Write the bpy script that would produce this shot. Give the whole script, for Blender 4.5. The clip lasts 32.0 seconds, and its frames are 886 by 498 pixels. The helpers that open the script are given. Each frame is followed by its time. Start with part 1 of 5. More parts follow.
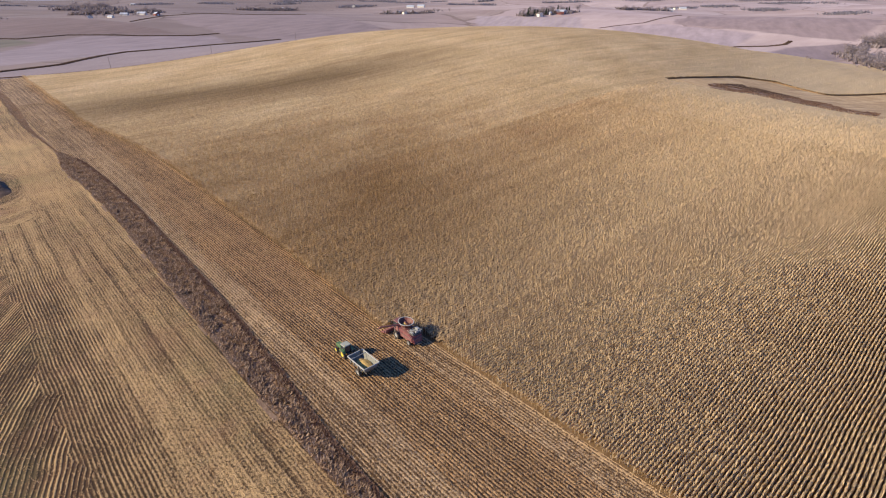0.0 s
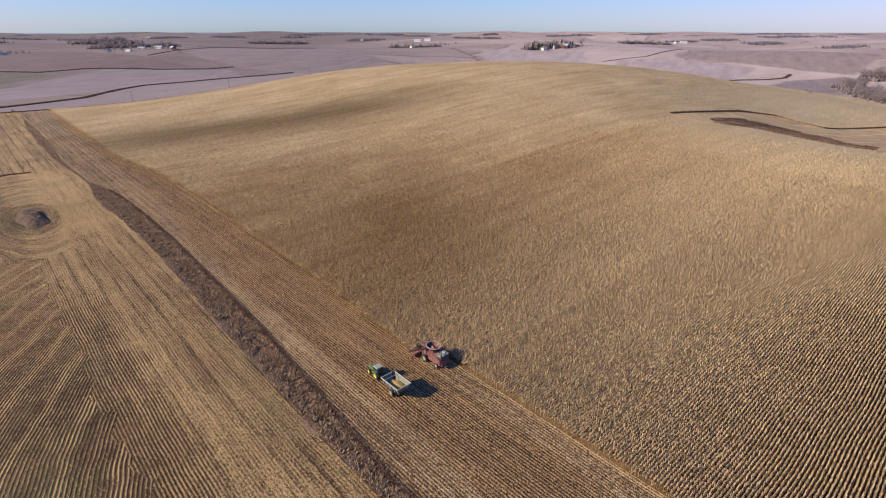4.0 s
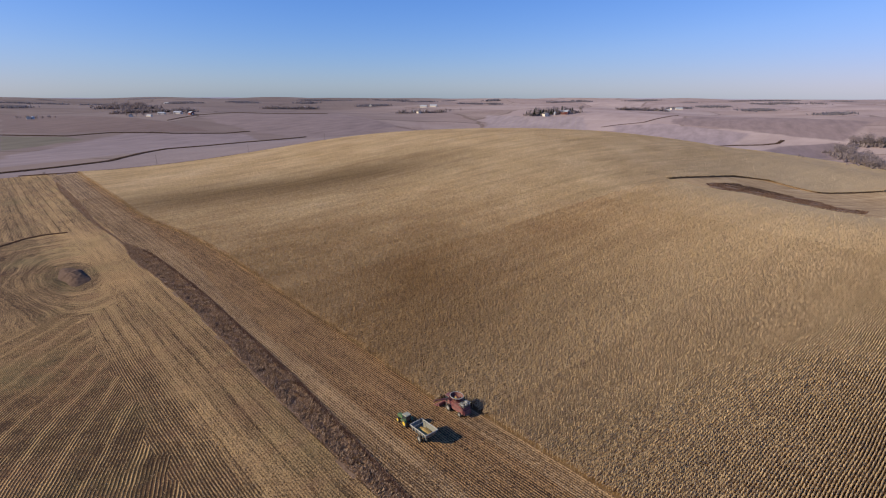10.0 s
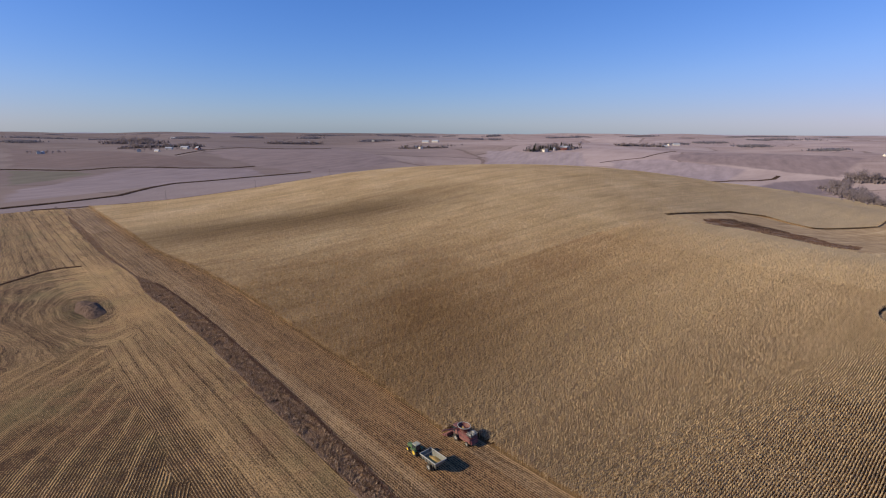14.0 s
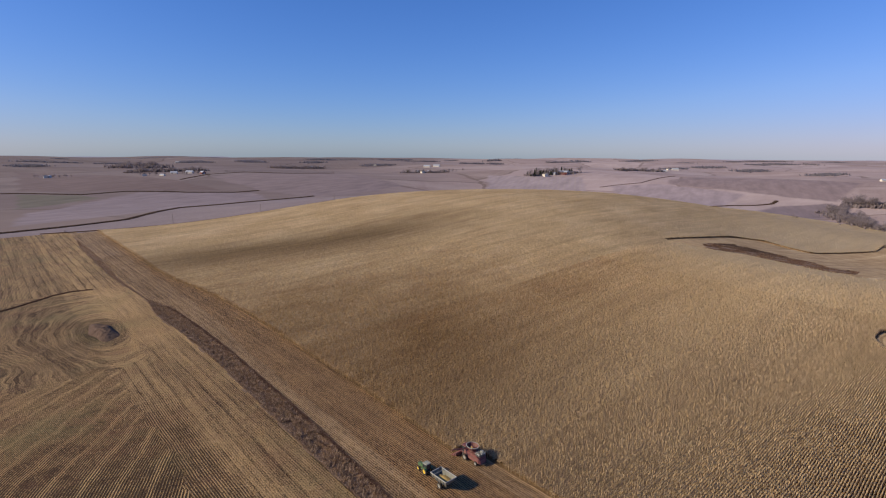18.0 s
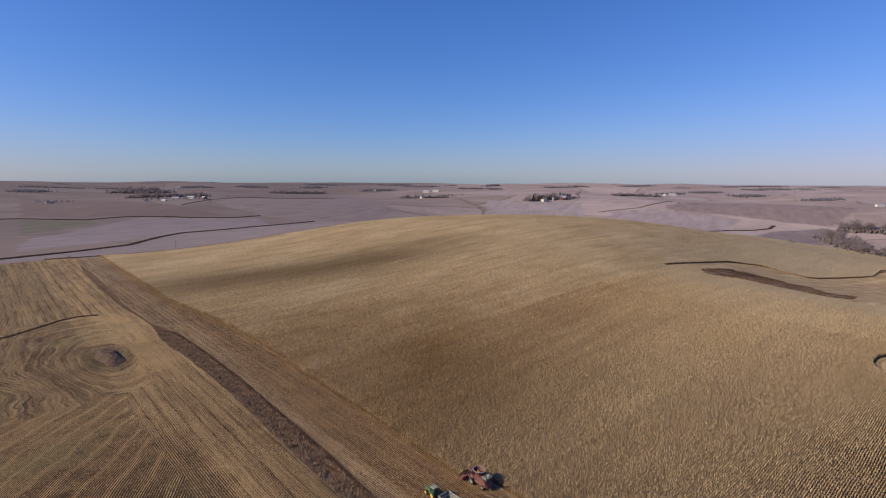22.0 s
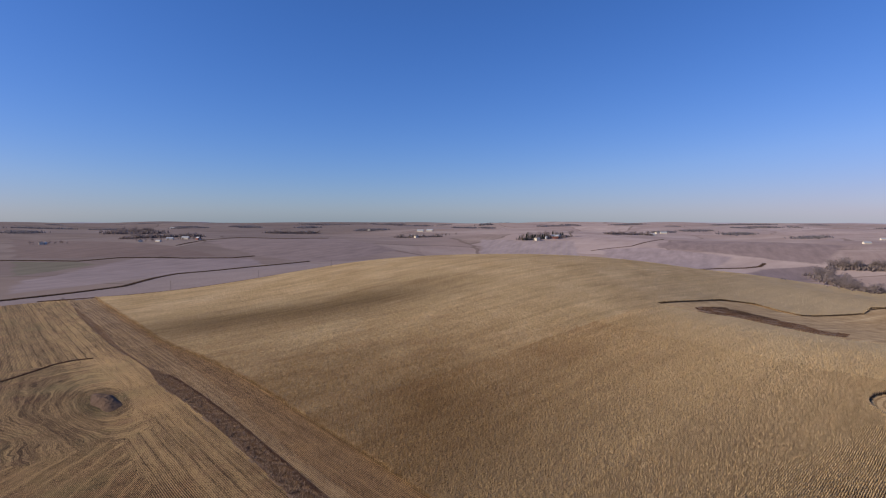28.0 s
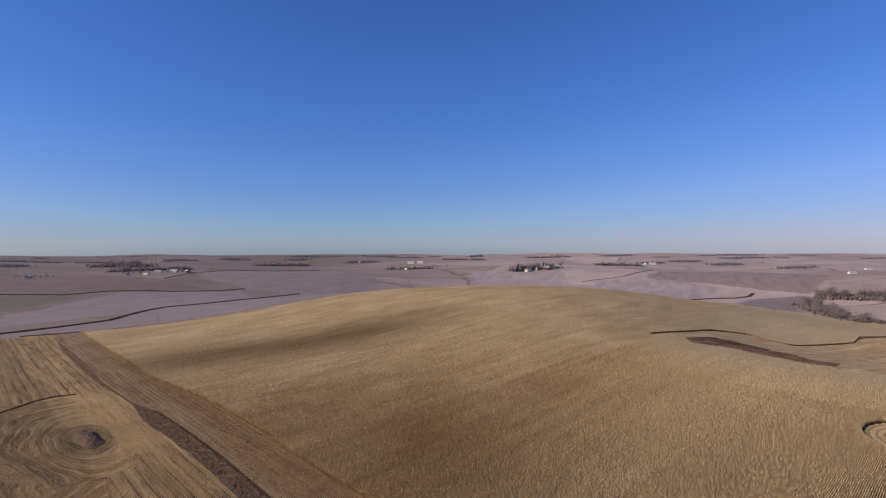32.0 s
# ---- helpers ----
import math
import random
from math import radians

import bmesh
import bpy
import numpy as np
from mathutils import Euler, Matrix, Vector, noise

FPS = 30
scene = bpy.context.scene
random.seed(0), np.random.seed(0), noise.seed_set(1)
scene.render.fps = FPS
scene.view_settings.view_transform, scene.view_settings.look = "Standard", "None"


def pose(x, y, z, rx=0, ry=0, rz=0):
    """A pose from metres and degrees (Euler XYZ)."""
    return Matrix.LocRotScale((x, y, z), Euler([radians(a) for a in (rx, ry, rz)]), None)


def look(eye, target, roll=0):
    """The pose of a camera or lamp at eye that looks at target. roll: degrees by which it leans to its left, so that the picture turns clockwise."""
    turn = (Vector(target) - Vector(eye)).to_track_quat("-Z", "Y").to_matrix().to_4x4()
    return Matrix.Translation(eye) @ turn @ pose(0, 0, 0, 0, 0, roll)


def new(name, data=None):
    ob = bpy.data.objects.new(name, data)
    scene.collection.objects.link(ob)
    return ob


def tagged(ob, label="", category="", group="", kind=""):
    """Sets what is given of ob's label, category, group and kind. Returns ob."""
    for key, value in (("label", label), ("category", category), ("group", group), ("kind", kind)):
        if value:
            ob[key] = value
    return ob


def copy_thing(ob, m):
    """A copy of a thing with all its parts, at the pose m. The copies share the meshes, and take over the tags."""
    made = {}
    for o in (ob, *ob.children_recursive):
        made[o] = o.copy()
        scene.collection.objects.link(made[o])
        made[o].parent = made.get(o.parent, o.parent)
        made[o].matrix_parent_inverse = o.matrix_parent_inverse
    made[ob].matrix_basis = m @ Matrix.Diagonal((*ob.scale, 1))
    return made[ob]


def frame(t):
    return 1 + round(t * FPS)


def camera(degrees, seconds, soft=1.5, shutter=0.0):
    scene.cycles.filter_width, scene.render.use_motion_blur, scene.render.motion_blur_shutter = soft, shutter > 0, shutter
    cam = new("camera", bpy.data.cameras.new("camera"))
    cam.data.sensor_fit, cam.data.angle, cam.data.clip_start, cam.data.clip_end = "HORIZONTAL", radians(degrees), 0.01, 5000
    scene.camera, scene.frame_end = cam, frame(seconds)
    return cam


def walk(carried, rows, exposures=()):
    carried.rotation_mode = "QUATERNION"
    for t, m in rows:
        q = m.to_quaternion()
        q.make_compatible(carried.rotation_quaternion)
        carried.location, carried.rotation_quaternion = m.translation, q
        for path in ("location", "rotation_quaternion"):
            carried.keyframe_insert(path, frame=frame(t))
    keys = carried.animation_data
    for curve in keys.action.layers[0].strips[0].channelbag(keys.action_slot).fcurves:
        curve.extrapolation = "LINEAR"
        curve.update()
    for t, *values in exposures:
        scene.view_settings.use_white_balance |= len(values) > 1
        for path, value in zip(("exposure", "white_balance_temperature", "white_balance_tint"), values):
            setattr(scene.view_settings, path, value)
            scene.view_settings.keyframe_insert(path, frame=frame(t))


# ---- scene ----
from functools import partial

cam = camera(79.94, 32.0, soft=1.15)


def at(x, y, z, down, yaw, roll):
    """A camera pose: place, degrees below the level, turn to the left, roll."""
    return pose(x, y, z, 90 - down, 0, yaw) @ pose(0, 0, 0, 0, 0, roll)


PATH = [
    (0, at(0.00, 0.00, 71.44, 25.53, -0.00, -0.05)),
    (1, at(-1.29, -2.02, 72.62, 25.38, 0.14, -0.03)),
    (2, at(-2.57, -4.08, 73.71, 24.67, 0.29, -0.04)),
    (3, at(-3.92, -6.21, 74.74, 23.57, 0.41, -0.03)),
    (3.5, at(-4.60, -7.29, 75.26, 23.06, 0.44, -0.04)),
    (5.5, at(-6.45, -12.12, 77.34, 20.93, 0.68, -0.02)),
    (6, at(-7.07, -13.27, 77.81, 20.41, 0.69, -0.00)),
    (7, at(-8.31, -15.48, 78.78, 19.35, 0.75, 0.05)),
    (8, at(-9.27, -17.62, 79.71, 18.32, 0.77, 0.06)),
    (9, at(-9.88, -19.86, 80.52, 17.27, 0.78, 0.08)),
    (10, at(-10.27, -22.26, 81.25, 16.25, 0.84, 0.11)),
    (11, at(-10.70, -24.50, 82.15, 15.23, 0.89, 0.12)),
    (12, at(-11.21, -26.56, 83.03, 14.26, 0.91, 0.13)),
    (13, at(-11.77, -28.49, 83.77, 13.45, 0.94, 0.17)),
    (14, at(-12.26, -30.33, 84.40, 12.69, 0.92, 0.22)),
    (14.5, at(-12.49, -31.24, 84.67, 12.29, 0.90, 0.24)),
    (16.5, at(-13.87, -34.62, 85.58, 11.00, 0.92, 0.33)),
    (17, at(-14.17, -35.42, 85.83, 10.72, 0.91, 0.32)),
    (18, at(-14.67, -36.93, 86.33, 10.16, 1.00, 0.28)),
    (19, at(-15.09, -38.25, 86.74, 9.56, 1.00, 0.26)),
    (20, at(-15.55, -39.38, 87.07, 8.90, 0.99, 0.25)),
    (21, at(-16.14, -40.44, 87.38, 8.21, 0.95, 0.26)),
    (22, at(-16.89, -41.59, 87.75, 7.51, 0.88, 0.27)),
    (23, at(-17.75, -42.78, 88.17, 6.80, 0.81, 0.25)),
    (24, at(-18.56, -43.98, 88.59, 6.12, 0.80, 0.23)),
    (24.5, at(-18.91, -44.55, 88.78, 5.80, 0.79, 0.21)),
    (26.5, at(-19.30, -45.29, 89.41, 4.38, 0.58, 0.14)),
    (27, at(-19.33, -45.39, 89.47, 4.02, 0.44, 0.08)),
    (28, at(-19.37, -45.58, 89.54, 3.32, 0.17, 0.04)),
    (29, at(-19.36, -45.79, 89.56, 2.58, -0.09, -0.05)),
    (30, at(-19.36, -45.96, 89.53, 1.71, -0.36, -0.12)),
    (31, at(-19.50, -46.08, 89.44, 0.81, -0.63, -0.15)),
    (32, at(-19.67, -46.26, 89.20, -0.13, -0.84, -0.19)),
]
walk(cam, PATH, [(0, 0.79), (6, 0.46), (13, 0.2), (22, 0.09), (32, 0.02)])

# ---- light ----
SUN_EL, SUN_FROM = radians(27), Vector((-0.96, -0.26, 0))
world = bpy.data.worlds.new("world")
scene.world = world
world.use_nodes = True
wn = world.node_tree
sky = wn.nodes.new("ShaderNodeTexSky")
sky.sky_type, sky.sun_disc = "NISHITA", False
sky.sun_elevation = SUN_EL
sky.sun_rotation = math.atan2(SUN_FROM.x, SUN_FROM.y)
sky.altitude, sky.air_density, sky.dust_density, sky.ozone_density = 300, 1.0, 0.3, 3.0
bg = wn.nodes["Background"]
bg.inputs["Strength"].default_value = 0.075
tint = wn.nodes.new("ShaderNodeMix")
tint.data_type, tint.blend_type = "RGBA", "MULTIPLY"
tint.inputs[0].default_value = 1.0
# the air: deep blue overhead, lilac towards the bright, dusty horizon
grey = wn.nodes.new("ShaderNodeRGBToBW")
span = wn.nodes.new("ShaderNodeMapRange")
for sock, val in zip(span.inputs[1:5], (2.0, 7.5, 0.0, 1.0)):
    sock.default_value = val
air = wn.nodes.new("ShaderNodeValToRGB")
air.color_ramp.elements.new(0.5)
for stop, (where_, shade) in zip(air.color_ramp.elements, ((0.0, (0.575, 0.97, 1.72, 1)), (0.62, (0.785, 0.915, 1.47, 1)), (1.0, (0.79, 0.79, 1.3, 1)))):
    stop.position, stop.color = where_, shade
wn.links.new(sky.outputs[0], grey.inputs[0])
wn.links.new(grey.outputs[0], span.inputs[0])
wn.links.new(span.outputs[0], air.inputs[0])
wn.links.new(air.outputs[0], tint.inputs[7])
wn.links.new(sky.outputs[0], tint.inputs[6])
wn.links.new(tint.outputs[2], bg.inputs[0])
sun = new("sun", bpy.data.lights.new("sun", "SUN"))
sun.data.energy, sun.data.angle, sun.data.color = 4.7, radians(0.55), (1.0, 0.868, 0.65)
sun_dir = SUN_FROM.normalized() * math.cos(SUN_EL) + Vector((0, 0, math.sin(SUN_EL)))
sun.matrix_world = look(sun_dir * 300, (0, 0, 0))
sun.location = (-400, -110, 300)

# ---- the lie of the land ----
# u runs along the ditch and the edge of the corn, v across them, into the corn
ALONG, ACROSS = (-0.674, 0.739), (0.739, 0.674)
HILLS = [(100, 760, 230, 25.3),
         (-120, 760, 200, 20.8),
         (-330, 720, 160, -2.2),
         (300, 640, 200, 20.6),
         (470, 480, 160, -9.9),
         (155, 420, 150, 3.9),
         (330, 480, 110, -18.9),
         (-60, 350, 160, 1.5),
         (60, 200, 130, -1.2),
         (-220, 450, 140, -2.9),
         (240, 180, 140, 2.9),
         (0, 1050, 260, -20.5),
         (-450, 1050, 260, -1.6),
         (450, 950, 260, -9.2),
         (630, 705, 135, -24.0),
         (-250, 1430, 210, 9.0),
         (-760, 1260, 170, 6.0),
         (420, 800, 120, -4.0)]


def smooth(a, b, x):
    k = np.clip((x - a) / (b - a), 0, 1)
    return k * k * (3 - 2 * k)


def height(x, y):
    x, y = np.asarray(x, float), np.asarray(y, float)
    z = 0.0 * x
    for cx, cy, s, a in HILLS:
        z = z + a * np.exp(-((x - cx) ** 2 + (y - cy) ** 2) / (2 * s * s))
    r = np.hypot(x, y)
    far = smooth(900, 1500, r)
    z = z + 25 * smooth(1050, 1750, r) + 10 * smooth(1800, 2600, r) + 13 * smooth(2600, 4700, r)
    z = z + far * (8 * np.sin(x / 310 + 0.7) * np.sin(y / 270 + 0.4) + 5 * np.sin((x + 0.6 * y) / 190) + 5 * np.sin((0.5 * x - y) / 140 + 1.0) * np.sin(x / 420))
    return z


def to_uv(x, y):
    return x * ALONG[0] + y * ALONG[1], x * ACROSS[0] + y * ACROSS[1]


def to_xy(u, v):
    return u * ALONG[0] + v * ACROSS[0], u * ALONG[1] + v * ACROSS[1]


DITCH_L, DITCH_R, EDGE_CUT, FIELD_END = 28.0, 33.0, 64.4, 676.0
HARVEST_U = 86.3


def ditch_sides(u):
    """Left and right edge of the weedy ditch: it swells, runs out to a point, and goes on as a thin one."""
    left = np.interp(u, [-60, 90, 105, 145, 180, 215, 251, 271, 290, 304, 322, 388, 437, 558, 615], [28, 27.8, 28.1, 29.2, 30.4, 30.8, 30.2, 28.6, 28.4, 30, 31.6, 28.0, 27.6, 29, 33])
    right = np.interp(u, [-60, 52, 62, 74, 89, 103, 119, 146, 170, 207, 250, 283, 306, 322, 360, 396, 426, 453, 519, 615], [31.8, 32.1, 32.3, 33.4, 34.8, 35.7, 36.9, 37.9, 38.6, 39.7, 39.6, 38.6, 36.4, 32.8, 31.6, 30.8, 32.4, 33.4, 34, 33.4])
    return left, right


def corn_edge(u):
    """Where the standing corn begins, across: the combine has cut one pass behind it."""
    far = np.interp(u, [70, 110, 150, 195, 255, 300, 330, 360, 400, 470, 570, 676], [58.7, 60.3, 61.8, 63.2, 64.3, 63.4, 60.4, 56.6, 55.6, 56.6, 56.8, 57.5])
    return np.where(u < HARVEST_U, EDGE_CUT, far + 0.25 * np.sin(u / 17.0))
PITCH = 0.67


def ground_z(u, v):
    """Height of the ground itself: the land with the ditch cut into it."""
    u, v = np.asarray(u, float), np.asarray(v, float)
    z = height(*to_xy(u, v))
    left, right = ditch_sides(u)
    half = 0.5 * (right - left) + 0.3
    open_ = (1 - smooth(590, 615, u)) * np.clip(half / 4.8, 0, 1)
    across = np.clip(1 - np.abs(v - 0.5 * (left + right)) / half, 0, 1)
    rough = 0.12 * np.sin(u * 1.9 + 2 * np.sin(v * 0.8)) * np.sin(v * 1.7 + u * 0.6) + 0.14 * np.sin(u * 0.7 + v * 1.1)
    return z - open_ * smooth(0, 1, across) * (0.55 + rough)

# ---- materials ----


def material(name, rough=0.9, metal=0.0):
    m = bpy.data.materials.new(name)
    m.use_nodes = True
    b = m.node_tree.nodes["Principled BSDF"]
    b.inputs["Roughness"].default_value, b.inputs["Metallic"].default_value = rough, metal
    b.inputs["Specular IOR Level"].default_value = 0.25
    return m, m.node_tree, b


def ramp(nt, fac, stops):
    r = nt.nodes.new("ShaderNodeValToRGB")
    e = r.color_ramp.elements
    while len(e) < len(stops):
        e.new(0.5)
    for i, (p, c) in enumerate(stops):
        e[i].position, e[i].color = p, (*c, 1)
    nt.links.new(fac, r.inputs[0])
    return r.outputs[0]


def noise_of(nt, vec, scale, detail=4, rough=0.6):
    n = nt.nodes.new("ShaderNodeTexNoise")
    n.inputs["Scale"].default_value, n.inputs["Detail"].default_value, n.inputs["Roughness"].default_value = scale, detail, rough
    nt.links.new(vec, n.inputs["Vector"])
    return n.outputs[0]


def mix(nt, a, b, fac, how="MIX"):
    n = nt.nodes.new("ShaderNodeMix")
    n.data_type, n.blend_type = "RGBA", how
    for sock, val in ((n.inputs[0], fac), (n.inputs[6], a), (n.inputs[7], b)):
        if isinstance(val, (int, float)):
            sock.default_value = val
        elif isinstance(val, tuple):
            sock.default_value = (*val, 1)
        else:
            nt.links.new(val, sock)
    return n.outputs[2]


def calc(nt, op, a, b=0.0, c=0.0):
    n = nt.nodes.new("ShaderNodeMath")
    n.operation = op
    for sock, val in zip(n.inputs, (a, b, c)):
        if isinstance(val, (int, float)):
            sock.default_value = val
        else:
            nt.links.new(val, sock)
    return n.outputs[0]


def place(nt, turn=0.0, stretch=(1, 1, 1)):
    """World place, turned about z by degrees and stretched."""
    g = nt.nodes.new("ShaderNodeNewGeometry")
    r = nt.nodes.new("ShaderNodeMapping")
    r.inputs["Rotation"].default_value = (0, 0, radians(turn))
    nt.links.new(g.outputs["Position"], r.inputs["Vector"])
    m = nt.nodes.new("ShaderNodeVectorMath")
    m.operation = "MULTIPLY"
    m.inputs[1].default_value = stretch
    nt.links.new(r.outputs[0], m.inputs[0])
    return m.outputs[0]


def bump(nt, b, h, strength=0.5, dist=0.1):
    n = nt.nodes.new("ShaderNodeBump")
    n.inputs["Strength"].default_value, n.inputs["Distance"].default_value = strength, dist
    nt.links.new(h, n.inputs["Height"])
    nt.links.new(n.outputs[0], b.inputs["Normal"])


TURN = -math.degrees(math.atan2(ALONG[1], ALONG[0]))


def split(nt, vec):
    n = nt.nodes.new("ShaderNodeSeparateXYZ")
    nt.links.new(vec, n.inputs[0])
    return n.outputs


def join(nt, *xyz):
    n = nt.nodes.new("ShaderNodeCombineXYZ")
    for sock, val in zip(n.inputs, xyz):
        if isinstance(val, (int, float)):
            sock.default_value = val
        else:
            nt.links.new(val, sock)
    return n.outputs[0]


MOUND = (275.0, 2.5)


def rise(nt, lo, hi, x):
    """A smooth step from 0 at lo to 1 at hi."""
    n = nt.nodes.new("ShaderNodeMapRange")
    n.interpolation_type = "SMOOTHSTEP"
    for sock, val in zip(n.inputs[1:5], (lo, hi, 0.0, 1.0)):
        sock.default_value = val
    nt.links.new(x, n.inputs[0])
    return n.outputs[0]


def pick(nt, a, b, fac):
    """a where fac is 0, b where it is 1."""
    return calc(nt, "MULTIPLY_ADD", calc(nt, "SUBTRACT", b, a), fac, a)


def litter(nt, b, w, k, soil, straw, fine_amount=5.6):
    """Shreds of straw over soil: streaks along the rows w, grain and blots on the given density k."""
    x, y, z = split(nt, place(nt))
    streak = noise_of(nt, join(nt, calc(nt, "MULTIPLY", w, 0.9), calc(nt, "MULTIPLY", x, 0.05), calc(nt, "MULTIPLY", y, 0.05)), 1.0, 2, 0.6)
    wide = noise_of(nt, join(nt, calc(nt, "MULTIPLY", w, 0.2), calc(nt, "MULTIPLY", x, 0.008), calc(nt, "MULTIPLY", y, 0.008)), 1.0, 2, 0.55)
    fine = noise_of(nt, place(nt), 3.0, 3, 0.9)
    blot = noise_of(nt, place(nt), 0.06, 4, 0.6)
    for n, amount in ((fine, fine_amount), (streak, 1.1), (wide, 1.0), (blot, 0.7)):
        k = calc(nt, "MULTIPLY_ADD", calc(nt, "SUBTRACT", n, 0.5), amount, k)
    lo = tuple(0.6 * a + 0.4 * c for a, c in zip(soil, straw))
    col = ramp(nt, k, [(0.08, soil), (0.42, lo), (1.0, tuple(1.14 * c for c in straw))])
    bump(nt, b, k, 0.7, 0.15)
    return col


def mat_stubble(name, straw, soil, pitch=PITCH, rows=0.5):
    """Cut maize: pale straw and dark soil in rows along the ditch."""
    m, nt, b = material(name, 0.95)
    u, v, z = split(nt, place(nt, TURN))
    v = calc(nt, "MULTIPLY", v, -1.0)
    w = calc(nt, "MULTIPLY_ADD", noise_of(nt, place(nt), 0.05, 2, 0.5), 1.2, v)
    wave = calc(nt, "SINE", calc(nt, "MULTIPLY", w, 2 * math.pi / pitch))
    bold = calc(nt, "SINE", calc(nt, "MULTIPLY", w, 2 * math.pi / (4 * pitch)))
    k = calc(nt, "MULTIPLY_ADD", wave, rows * 0.22, 0.5)
    k = calc(nt, "MULTIPLY_ADD", bold, 0.13, k)
    nt.links.new(litter(nt, b, w, k, soil, straw), b.inputs["Base Color"])
    return m


def mat_west(name, straw, soil, pitch=PITCH):
    """The cut field west of the ditch. Beside the ditch the rows follow it; past a seam they run aslant, ever
    steeper, up to a turning strip; round the soil heap they swing in loops."""
    m, nt, b = material(name, 0.95)
    u, v, z = split(nt, place(nt, TURN))
    v = calc(nt, "MULTIPLY", v, -1.0)
    slow = noise_of(nt, place(nt), 0.05, 2, 0.5)
    wob = calc(nt, "SUBTRACT", noise_of(nt, place(nt), 0.11, 3, 0.5), 0.5)
    # rows along the ditch
    along = calc(nt, "MULTIPLY_ADD", slow, 1.2, v)
    # rows aslant
    q = calc(nt, "MAXIMUM", calc(nt, "MULTIPLY_ADD", u, 0.01, -1.0), -0.6)
    q2 = calc(nt, "MULTIPLY", q, q)
    g = calc(nt, "MULTIPLY_ADD", q, 36.0, calc(nt, "MULTIPLY_ADD", q2, 22.5, calc(nt, "MULTIPLY", calc(nt, "MULTIPLY", q2, q), 4.0)))
    aslant = calc(nt, "MULTIPLY_ADD", slow, 2.0, calc(nt, "MULTIPLY", calc(nt, "SUBTRACT", v, g), 0.78))
    # loops round the heap
    du, dv = calc(nt, "MULTIPLY", calc(nt, "SUBTRACT", u, MOUND[0]), 0.42), calc(nt, "SUBTRACT", v, MOUND[1])
    ring = calc(nt, "SQRT", calc(nt, "ADD", calc(nt, "MULTIPLY", du, du), calc(nt, "MULTIPLY", dv, dv)))
    loops = calc(nt, "MULTIPLY_ADD", noise_of(nt, place(nt), 0.022, 0, 0.4), calc(nt, "MULTIPLY", rise(nt, 8.0, 24.0, ring), 26.0), calc(nt, "MULTIPLY_ADD", wob, 6.0, ring))
    seam = calc(nt, "MULTIPLY_ADD", wob, 13.0, -2.5)
    above = calc(nt, "GREATER_THAN", calc(nt, "MULTIPLY_ADD", wob, 22.0, u), 220.0)
    below_end = calc(nt, "LESS_THAN", u, 371.0)
    is_loop = calc(nt, "MULTIPLY", calc(nt, "MULTIPLY", above, below_end), calc(nt, "LESS_THAN", calc(nt, "MULTIPLY_ADD", wob, 8.0, v), 11.0))
    is_slant = calc(nt, "MULTIPLY", calc(nt, "SUBTRACT", 1.0, above), calc(nt, "LESS_THAN", v, seam))
    w = pick(nt, pick(nt, along, aslant, is_slant), loops, is_loop)
    # thick straw beside the ditch and on the turning strips, bare dark soil between
    soft = calc(nt, "MULTIPLY_ADD", wob, 6.0, v)
    pale = calc(nt, "MAXIMUM", rise(nt, 4.5, 11.5, soft), calc(nt, "MULTIPLY", rise(nt, 150.0, 190.0, calc(nt, "MULTIPLY_ADD", wob, 30.0, u)), rise(nt, -8.0, -1.0, soft)))
    pale = calc(nt, "MAXIMUM", pale, calc(nt, "MULTIPLY", calc(nt, "GREATER_THAN", u, 371.0), 0.75))
    pale = calc(nt, "MAXIMUM", pale, calc(nt, "MULTIPLY", is_loop, 0.45))
    loud = calc(nt, "MULTIPLY_ADD", pale, -0.66, calc(nt, "MULTIPLY_ADD", is_loop, -0.5, 1.0))
    wave = calc(nt, "SINE", calc(nt, "MULTIPLY", w, 2 * math.pi / pitch))
    k = calc(nt, "MULTIPLY_ADD", pale, 0.54, 0.14)
    k = calc(nt, "MULTIPLY_ADD", calc(nt, "MULTIPLY", calc(nt, "MULTIPLY", wave, loud), calc(nt, "MULTIPLY_ADD", noise_of(nt, place(nt), 0.16, 4, 0.7), 2.4, -0.3)), calc(nt, "MULTIPLY_ADD", is_slant, 0.7, 0.8), k)
    # the aslant rows lie in darker soil towards the near end
    k = calc(nt, "MULTIPLY_ADD", calc(nt, "MULTIPLY", is_slant, rise(nt, 235.0, 125.0, calc(nt, "MULTIPLY_ADD", wob, 60.0, u))), -0.75, k)
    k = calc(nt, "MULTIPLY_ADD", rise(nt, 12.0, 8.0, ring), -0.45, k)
    # trodden ground between the heap and the ditch
    bare = calc(nt, "MULTIPLY", calc(nt, "MULTIPLY", rise(nt, 222.0, 256.0, u), rise(nt, 392.0, 350.0, u)), rise(nt, 3.0, 11.0, soft))
    k = calc(nt, "MULTIPLY_ADD", calc(nt, "MULTIPLY", bare, noise_of(nt, place(nt), 0.08, 3)), 0.35, k)
    pale = calc(nt, "MULTIPLY", pale, calc(nt, "SUBTRACT", 1.0, bare))
    # lighter swaths of the combine on the aslant rows and loops, dark wheel lines in the straw
    swath = calc(nt, "POWER", calc(nt, "MAXIMUM", calc(nt, "SINE", calc(nt, "MULTIPLY_ADD", slow, 4.0, calc(nt, "MULTIPLY", w, 2 * math.pi / 7.5))), 0.0), 3.0)
